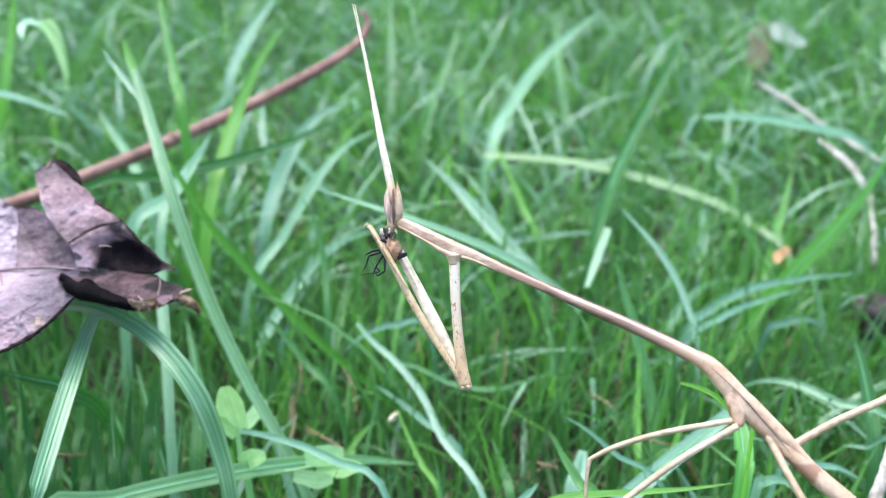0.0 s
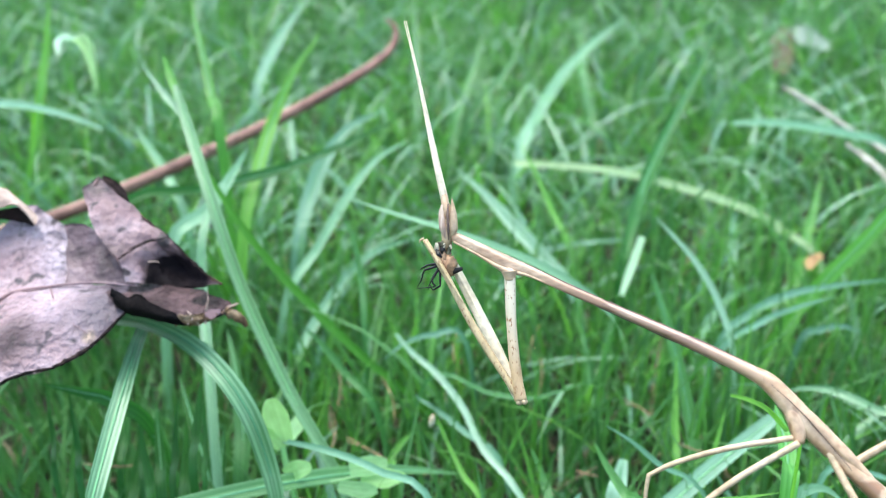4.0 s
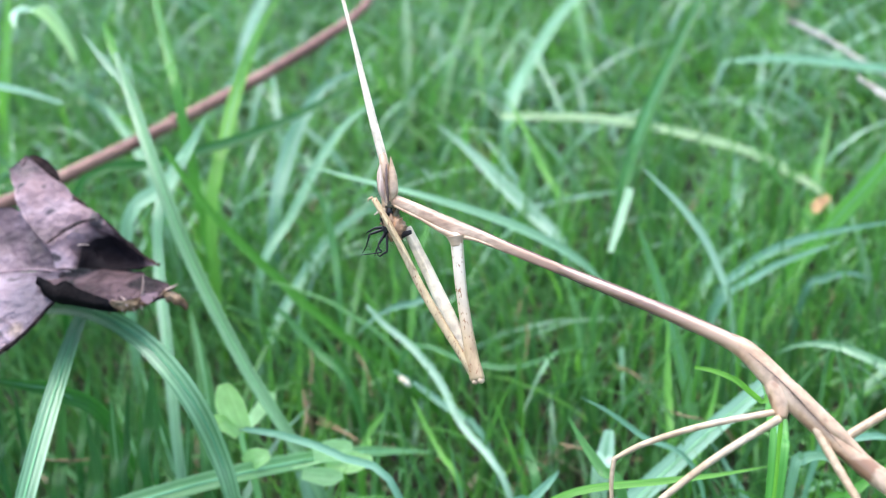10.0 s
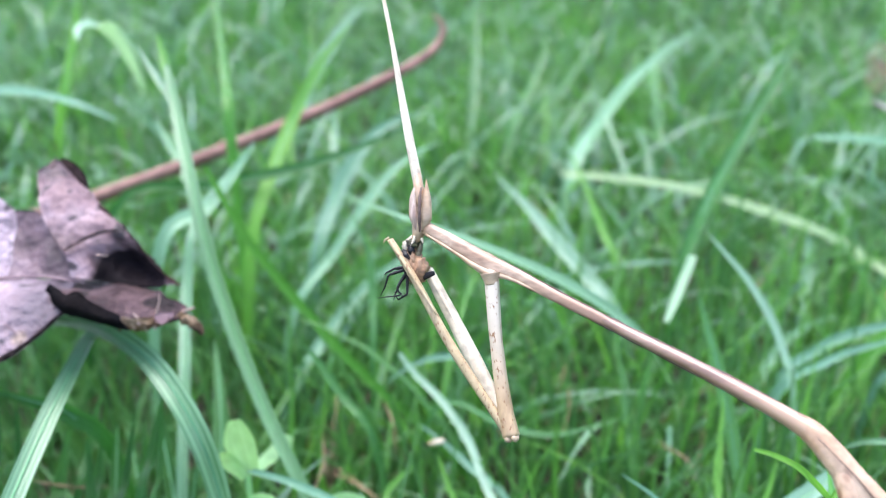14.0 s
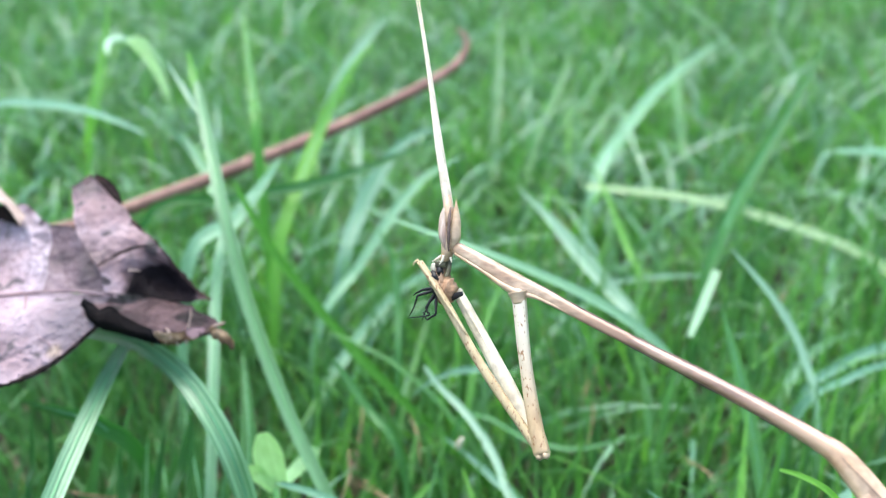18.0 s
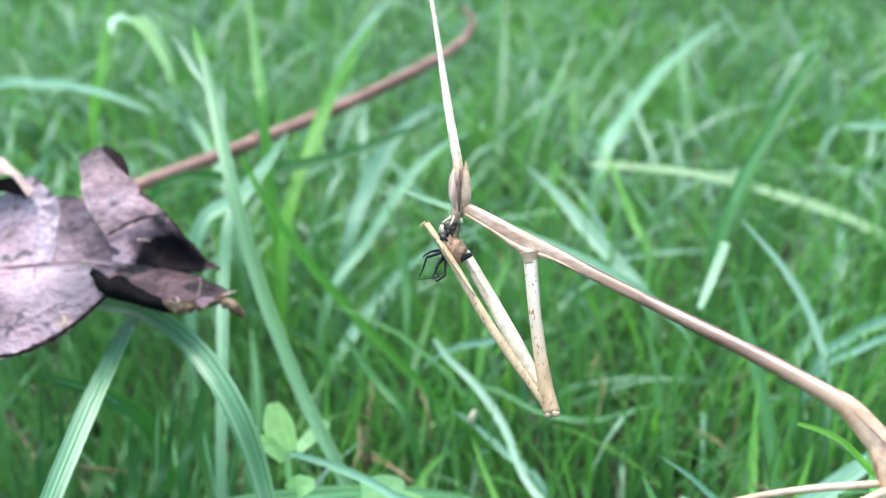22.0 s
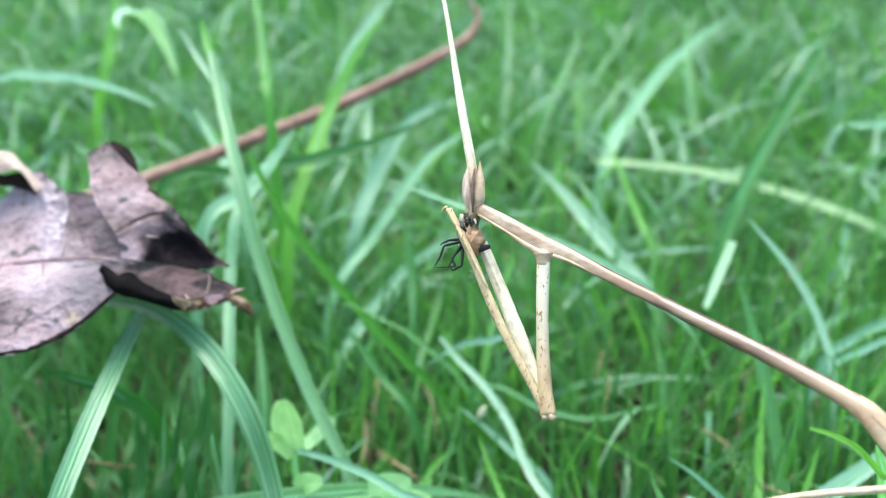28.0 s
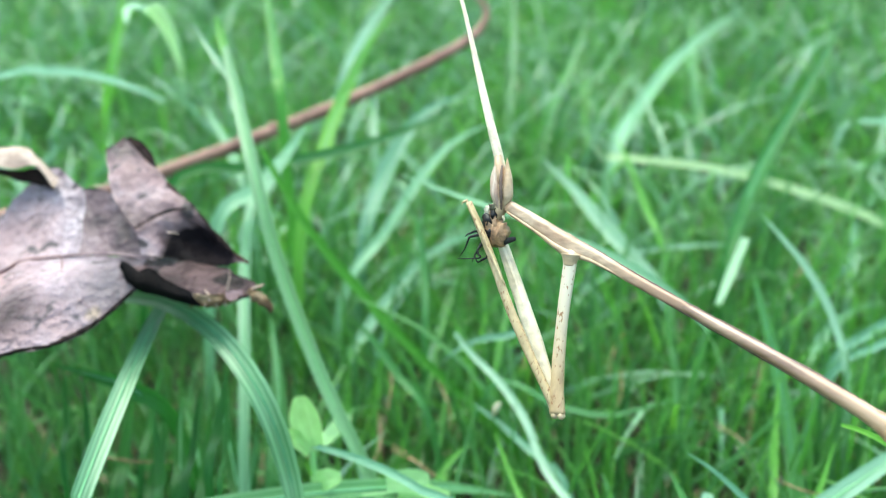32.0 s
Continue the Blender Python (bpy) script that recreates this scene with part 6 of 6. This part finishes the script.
def motions():
    walk(mantis, [
        (0, pose(0.00546, 0.12647, 0.09883, -25.64, -11.72, -20.86)),
        (0.5, pose(0.00559, 0.12266, 0.10100, -25.86, -11.68, -20.81)),
        (1, pose(0.00581, 0.12463, 0.10021, -25.51, -11.60, -20.76)),
        (1.5, pose(0.00631, 0.12455, 0.10019, -25.47, -11.30, -20.81)),
        (2, pose(0.00654, 0.12464, 0.10009, -24.73, -11.19, -20.69)),
        (2.5, pose(0.00666, 0.12459, 0.09989, -24.75, -11.10, -20.81)),
        (3, pose(0.00662, 0.12579, 0.09926, -24.61, -10.97, -20.89)),
        (3.5, pose(0.00666, 0.12604, 0.09926, -24.61, -11.08, -20.90)),
        (4, pose(0.00622, 0.12528, 0.09941, -25.10, -11.24, -21.04)),
        (4.5, pose(0.00585, 0.12316, 0.10027, -25.75, -11.18, -21.42)),
        (6.5, pose(0.00679, 0.12564, 0.09911, -25.80, -10.76, -20.36)),
        (7, pose(0.00709, 0.12490, 0.09979, -25.83, -10.95, -20.05)),
        (7.5, pose(0.00692, 0.12515, 0.09959, -26.10, -10.68, -20.41)),
        (8, pose(0.00728, 0.12549, 0.09937, -26.42, -10.75, -20.44)),
        (8.5, pose(0.00787, 0.12700, 0.09900, -26.80, -10.93, -20.44)),
        (9, pose(0.00666, 0.12445, 0.09982, -26.10, -10.92, -20.16)),
        (9.5, pose(0.00692, 0.12429, 0.10004, -26.65, -11.09, -20.25)),
        (10, pose(0.00754, 0.12543, 0.09974, -26.72, -10.73, -20.46)),
        (10.5, pose(0.00699, 0.12417, 0.10017, -27.07, -10.91, -20.47)),
        (11, pose(0.00710, 0.12485, 0.09994, -26.11, -10.47, -20.38)),
        (11.5, pose(0.00709, 0.12506, 0.09987, -25.95, -10.59, -20.30)),
        (12, pose(0.00680, 0.12483, 0.10006, -25.76, -10.61, -20.27)),
        (12.5, pose(0.00723, 0.12510, 0.09998, -25.58, -10.57, -20.26)),
        (13, pose(0.00665, 0.12448, 0.10014, -25.29, -10.46, -20.10)),
        (13.5, pose(0.00713, 0.12458, 0.10010, -25.44, -10.41, -20.20)),
        (14, pose(0.00723, 0.12525, 0.10000, -25.31, -10.27, -20.21)),
        (14.5, pose(0.00701, 0.12432, 0.10014, -25.54, -10.46, -20.20)),
        (16.5, pose(0.00719, 0.12491, 0.09971, -25.75, -10.32, -20.17)),
        (17, pose(0.00696, 0.12730, 0.09865, -25.65, -10.21, -20.26)),
        (17.5, pose(0.00710, 0.12602, 0.09980, -27.17, -10.68, -20.64)),
        (18, pose(0.00714, 0.12496, 0.10024, -27.03, -10.62, -20.59)),
        (18.5, pose(0.00704, 0.12583, 0.09958, -26.34, -10.30, -20.33)),
        (19, pose(0.00699, 0.12471, 0.10006, -26.99, -10.63, -20.35)),
        (19.5, pose(0.00716, 0.12451, 0.10009, -26.22, -10.31, -20.26)),
        (20, pose(0.00721, 0.12484, 0.10001, -26.56, -10.39, -20.41)),
        (20.5, pose(0.00718, 0.12464, 0.09999, -26.43, -10.33, -20.42)),
        (21, pose(0.00716, 0.12476, 0.10003, -26.25, -10.30, -20.39)),
        (21.5, pose(0.00723, 0.12510, 0.09990, -26.14, -10.11, -20.39)),
        (22, pose(0.00683, 0.12596, 0.09950, -25.51, -9.88, -20.39)),
        (22.5, pose(0.00650, 0.12586, 0.09949, -25.80, -10.12, -20.47)),
        (23, pose(0.00742, 0.12559, 0.09984, -25.48, -9.76, -20.48)),
        (23.5, pose(0.00701, 0.12434, 0.10026, -25.67, -9.94, -20.31)),
        (24, pose(0.00692, 0.12627, 0.09899, -24.84, -9.64, -20.05)),
        (24.5, pose(0.00776, 0.12689, 0.09911, -25.39, -9.81, -20.25)),
        (25, pose(0.00573, 0.12498, 0.09994, -25.83, -10.29, -20.12)),
        (25.5, pose(0.00664, 0.12871, 0.09879, -25.36, -10.21, -20.11)),
        (27.5, pose(0.00743, 0.12558, 0.09999, -26.10, -10.45, -20.09)),
        (28, pose(0.00698, 0.12554, 0.09980, -26.42, -10.21, -20.29)),
        (28.5, pose(0.00683, 0.12564, 0.09984, -25.98, -9.91, -20.61)),
        (29, pose(0.00711, 0.12608, 0.09969, -26.04, -9.34, -20.97)),
        (29.5, pose(0.00655, 0.12515, 0.09962, -26.00, -9.16, -21.09)),
        (30, pose(0.00630, 0.12686, 0.09884, -25.53, -8.64, -21.27)),
        (30.5, pose(0.00734, 0.12571, 0.09958, -25.90, -8.63, -21.65)),
        (31, pose(0.00650, 0.12441, 0.09987, -25.39, -8.77, -21.40)),
        (31.5, pose(0.00682, 0.12451, 0.10003, -25.23, -8.74, -21.36)),
        (32, pose(0.00688, 0.12512, 0.09953, -24.86, -7.94, -21.93)),
    ])
    walk(fly, [
        (0, pose(-0.00399, 0.13072, 0.09799, -25.64, -11.72, -20.86)),
        (0.5, pose(-0.00359, 0.12676, 0.10013, -25.91, -12.12, -20.59)),
        (1, pose(-0.00355, 0.12892, 0.09957, -25.46, -11.03, -21.04)),
        (1.5, pose(-0.00310, 0.12893, 0.09972, -25.37, -10.28, -21.31)),
        (2, pose(-0.00268, 0.12879, 0.09947, -24.71, -11.03, -20.77)),
        (2.5, pose(-0.00277, 0.12896, 0.09949, -24.66, -10.02, -21.32)),
        (3, pose(-0.00287, 0.13018, 0.09884, -24.53, -9.99, -21.34)),
        (3.5, pose(-0.00295, 0.13053, 0.09887, -24.51, -9.79, -21.50)),
        (4, pose(-0.00314, 0.12957, 0.09877, -25.07, -10.92, -21.19)),
        (4.5, pose(-0.00323, 0.12741, 0.09964, -25.75, -11.13, -21.45)),
        (6.5, pose(-0.00148, 0.12973, 0.09939, -25.62, -8.56, -21.44)),
        (7, pose(-0.00135, 0.12907, 0.10014, -25.60, -8.09, -21.45)),
        (7.5, pose(-0.00173, 0.12927, 0.09953, -25.99, -9.32, -21.08)),
        (8, pose(-0.00139, 0.12922, 0.09853, -26.60, -12.48, -19.56)),
        (8.5, pose(-0.00167, 0.13086, 0.09760, -27.06, -13.24, -19.23)),
        (9, pose(-0.00242, 0.12863, 0.09955, -26.00, -9.79, -20.73)),
        (9.5, pose(-0.00199, 0.12844, 0.09977, -26.54, -9.99, -20.80)),
        (10, pose(-0.00097, 0.12957, 0.09977, -26.58, -9.16, -21.26)),
        (10.5, pose(-0.00185, 0.12839, 0.10001, -26.95, -9.55, -21.17)),
        (11, pose(-0.00183, 0.12880, 0.09938, -26.16, -10.90, -20.15)),
        (11.5, pose(-0.00216, 0.12910, 0.09920, -25.99, -10.95, -20.12)),
        (12, pose(-0.00247, 0.12868, 0.09902, -25.93, -12.30, -19.44)),
        (12.5, pose(-0.00229, 0.12884, 0.09852, -25.88, -13.45, -18.84)),
        (13, pose(-0.00291, 0.12824, 0.09878, -25.54, -13.02, -18.86)),
        (13.5, pose(-0.00236, 0.12832, 0.09872, -25.72, -13.18, -18.85)),
        (14, pose(-0.00225, 0.12911, 0.09890, -25.49, -12.13, -19.31)),
        (14.5, pose(-0.00255, 0.12817, 0.09893, -25.74, -12.49, -19.20)),
        (16.5, pose(-0.00284, 0.12925, 0.09901, -25.74, -10.24, -20.21)),
        (17, pose(-0.00305, 0.13150, 0.09770, -25.73, -11.02, -19.87)),
        (17.5, pose(-0.00253, 0.12989, 0.09828, -27.47, -13.42, -19.20)),
        (18, pose(-0.00229, 0.12877, 0.09885, -27.33, -13.27, -19.20)),
        (18.5, pose(-0.00258, 0.12969, 0.09827, -26.58, -12.65, -19.14)),
        (19, pose(-0.00258, 0.12868, 0.09891, -27.16, -12.29, -19.49)),
        (19.5, pose(-0.00243, 0.12837, 0.09884, -26.44, -12.52, -19.14)),
        (20, pose(-0.00254, 0.12877, 0.09864, -26.80, -12.69, -19.23)),
        (20.5, pose(-0.00245, 0.12844, 0.09852, -26.74, -13.21, -18.94)),
        (21, pose(-0.00260, 0.12857, 0.09849, -26.56, -13.26, -18.89)),
        (21.5, pose(-0.00246, 0.12884, 0.09832, -26.49, -13.44, -18.71)),
        (22, pose(-0.00286, 0.12977, 0.09812, -25.77, -12.68, -19.02)),
        (22.5, pose(-0.00296, 0.12980, 0.09846, -25.97, -11.84, -19.62)),
        (23, pose(-0.00215, 0.12937, 0.09846, -25.77, -12.79, -18.99)),
        (23.5, pose(-0.00257, 0.12821, 0.09906, -25.89, -12.23, -19.19)),
        (24, pose(-0.00229, 0.12999, 0.09804, -25.04, -11.82, -19.03)),
        (24.5, pose(-0.00178, 0.13072, 0.09794, -25.60, -12.16, -19.12)),
        (25, pose(-0.00325, 0.12861, 0.09885, -26.09, -12.90, -18.83)),
        (25.5, pose(-0.00247, 0.13247, 0.09787, -25.52, -11.99, -19.25)),
        (27.5, pose(-0.00170, 0.12977, 0.09982, -26.00, -9.21, -20.71)),
        (28, pose(-0.00211, 0.12974, 0.09960, -26.36, -9.59, -20.60)),
        (28.5, pose(-0.00223, 0.12988, 0.09972, -25.95, -9.52, -20.80)),
        (29, pose(-0.00184, 0.13020, 0.09940, -26.12, -10.34, -20.46)),
        (29.5, pose(-0.00260, 0.12956, 0.09970, -25.97, -9.03, -21.16)),
        (30, pose(-0.00285, 0.13123, 0.09891, -25.57, -9.22, -20.98)),
        (30.5, pose(-0.00198, 0.13043, 0.09998, -25.87, -7.98, -21.98)),
        (31, pose(-0.00292, 0.12925, 0.10050, -25.28, -7.31, -22.10)),
        (31.5, pose(-0.00247, 0.12924, 0.10064, -25.19, -8.11, -21.67)),
        (32, pose(-0.00236, 0.12988, 0.10017, -24.89, -8.33, -21.74)),
    ])
    walk(insect_case, [(t, pose(x, y, z, 0, a, 0)) for t, (x, y, z), a in [
        (0, (-0.0059, 0.1746, 0.0342), 40),
        (2, (-0.0058, 0.1701, 0.0390), 12),
        (4, (-0.0062, 0.1735, 0.0366), 12),
        (7, (-0.0063, 0.1732, 0.0360), 10),
        (8.5, (-0.0067, 0.1764, 0.0338), 10),
        (9, (-0.0069, 0.1781, 0.0325), 10),
        (10, (-0.0062, 0.1741, 0.0398), -40),
        (11, (-0.0060, 0.1765, 0.0377), -86),
        (12, (-0.0063, 0.1819, 0.0333), -90),
        (13, (-0.0071, 0.1861, 0.0295), -92),
        (14, (-0.0066, 0.1858, 0.0301), -108),
        (17, (-0.0067, 0.1856, 0.0327), -158),
        (19, (-0.0070, 0.1858, 0.0331), -158),
        (21, (-0.0066, 0.1848, 0.0334), -158),
        (23, (-0.0062, 0.1850, 0.0334), -155),
        (25, (-0.0066, 0.1863, 0.0330), -158),
        (28, (-0.0057, 0.1858, 0.0332), -158),
        (29, (-0.0055, 0.1857, 0.0335), -155),
        (32, (-0.0057, 0.1856, 0.0334), -158),
    ]])
    # swing of the front coxae about the shoulder and of the femora, with the elbow's place in the mantis's plane
    swing = [
        (0, -0.00, -0.00, 0.00159, -0.01705),
        (0.5, -2.84, -0.97, 0.00243, -0.01695),
        (1, 0.95, 1.26, 0.00130, -0.01707),
        (1.5, 2.54, 2.25, 0.00083, -0.01710),
        (2, -1.14, 0.35, 0.00193, -0.01702),
        (2.5, 2.75, 2.39, 0.00077, -0.01711),
        (3, 2.88, 2.14, 0.00073, -0.01711),
        (3.5, 4.49, 2.83, 0.00025, -0.01712),
        (4, 0.36, 0.71, 0.00148, -0.01706),
        (4.5, -1.86, 0.11, 0.00214, -0.01699),
        (6.5, -1.18, 4.89, 0.00194, -0.01701),
        (7, 1.68, 6.37, 0.00109, -0.01709),
        (7.5, -1.29, 3.01, 0.00197, -0.01701),
        (8, -9.76, -3.87, 0.00446, -0.01653),
        (8.5, -5.91, -5.21, 0.00334, -0.01680),
        (9, 0.59, 2.52, 0.00141, -0.01707),
        (9.5, -0.39, 2.47, 0.00171, -0.01704),
        (10, -1.45, 3.51, 0.00202, -0.01701),
        (10.5, 0.09, 3.05, 0.00156, -0.01705),
        (11, -4.67, -0.98, 0.00297, -0.01687),
        (11.5, -2.47, -0.79, 0.00232, -0.01697),
        (12, -5.97, -3.75, 0.00335, -0.01679),
        (12.5, -7.52, -6.38, 0.00381, -0.01670),
        (13, -6.56, -5.70, 0.00353, -0.01676),
        (13.5, -7.46, -6.15, 0.00379, -0.01670),
        (14, -5.18, -4.11, 0.00312, -0.01684),
        (14.5, -5.23, -4.53, 0.00314, -0.01684),
        (16.5, 3.39, 0.17, 0.00058, -0.01711),
        (17, 0.85, -1.80, 0.00134, -0.01707),
        (17.5, -6.38, -6.17, 0.00347, -0.01677),
        (18, -7.51, -5.94, 0.00380, -0.01670),
        (18.5, -5.61, -5.24, 0.00325, -0.01681),
        (19, -4.03, -3.72, 0.00278, -0.01690),
        (19.5, -5.43, -4.96, 0.00320, -0.01682),
        (20, -4.62, -5.15, 0.00296, -0.01687),
        (20.5, -6.94, -6.47, 0.00364, -0.01673),
        (21, -6.25, -6.61, 0.00344, -0.01678),
        (21.5, -7.70, -7.43, 0.00386, -0.01668),
        (22, -6.32, -6.22, 0.00346, -0.01677),
        (22.5, -4.89, -3.84, 0.00304, -0.01685),
        (23, -7.63, -6.73, 0.00384, -0.01669),
        (23.5, -5.67, -5.07, 0.00327, -0.01681),
        (24, -7.81, -4.78, 0.00389, -0.01668),
        (24.5, -6.14, -5.18, 0.00340, -0.01678),
        (25, -10.35, -5.80, 0.00463, -0.01649),
        (25.5, -7.34, -3.95, 0.00376, -0.01671),
        (27.5, 1.11, 2.74, 0.00126, -0.01708),
        (28, 0.02, 1.80, 0.00158, -0.01705),
        (28.5, 0.05, 1.68, 0.00158, -0.01705),
        (29, -3.70, -1.02, 0.00268, -0.01692),
        (29.5, 1.51, 1.90, 0.00114, -0.01708),
        (30, 0.20, 0.73, 0.00153, -0.01706),
        (30.5, 5.26, 3.56, 0.00002, -0.01712),
        (31, 8.26, 5.44, -0.00087, -0.01711),
        (31.5, 6.52, 4.41, -0.00035, -0.01712),
        (32, 4.92, 2.90, 0.00011, -0.01712),
    ]
    for coxa, femur, (sx, sy, sz) in front_legs:
        walk(coxa, [(t, pose(sx, sy, sz, 0, a, 0)) for t, a, b, x, z in swing])
        walk(femur, [(t, pose(sx + 1.012 * x, sy, sz + 1.012 * z, 0, b, 0)) for t, a, b, x, z in swing])
    # the head nods on its neck and the antennae sway at their base
    nod = [(0, 0), (27.5, 0), (28, -0.4), (28.5, -0.8), (29, -1.2), (29.5, -1.6), (30, -2.0), (30.5, -2.1), (31, -2.2), (31.5, -3.0), (32, -3.8)]
    walk(mantis_head, [(t, hinge((-0.00826, 0, 0.00457), a)) for t, a in nod])
    sway = [(0, 0), (2, 0), (4, -0.6), (7, -1), (9, 0), (10, -0.7), (11, -1.4), (12, -2), (13, -2.4), (14, -2.3), (17, -0.6), (19, -1.2), (21, -0.9), (23, -1.4), (25, -2.6),
            (27.5, -1.5), (28, -1.9), (29, -2.6), (30, -3.1), (31, -5), (32, -8)]
    for antenna in antennae:
        walk(antenna, [(t, hinge((-0.00943, 0.0004, 0.00793), a)) for t, a in sway])


motions()
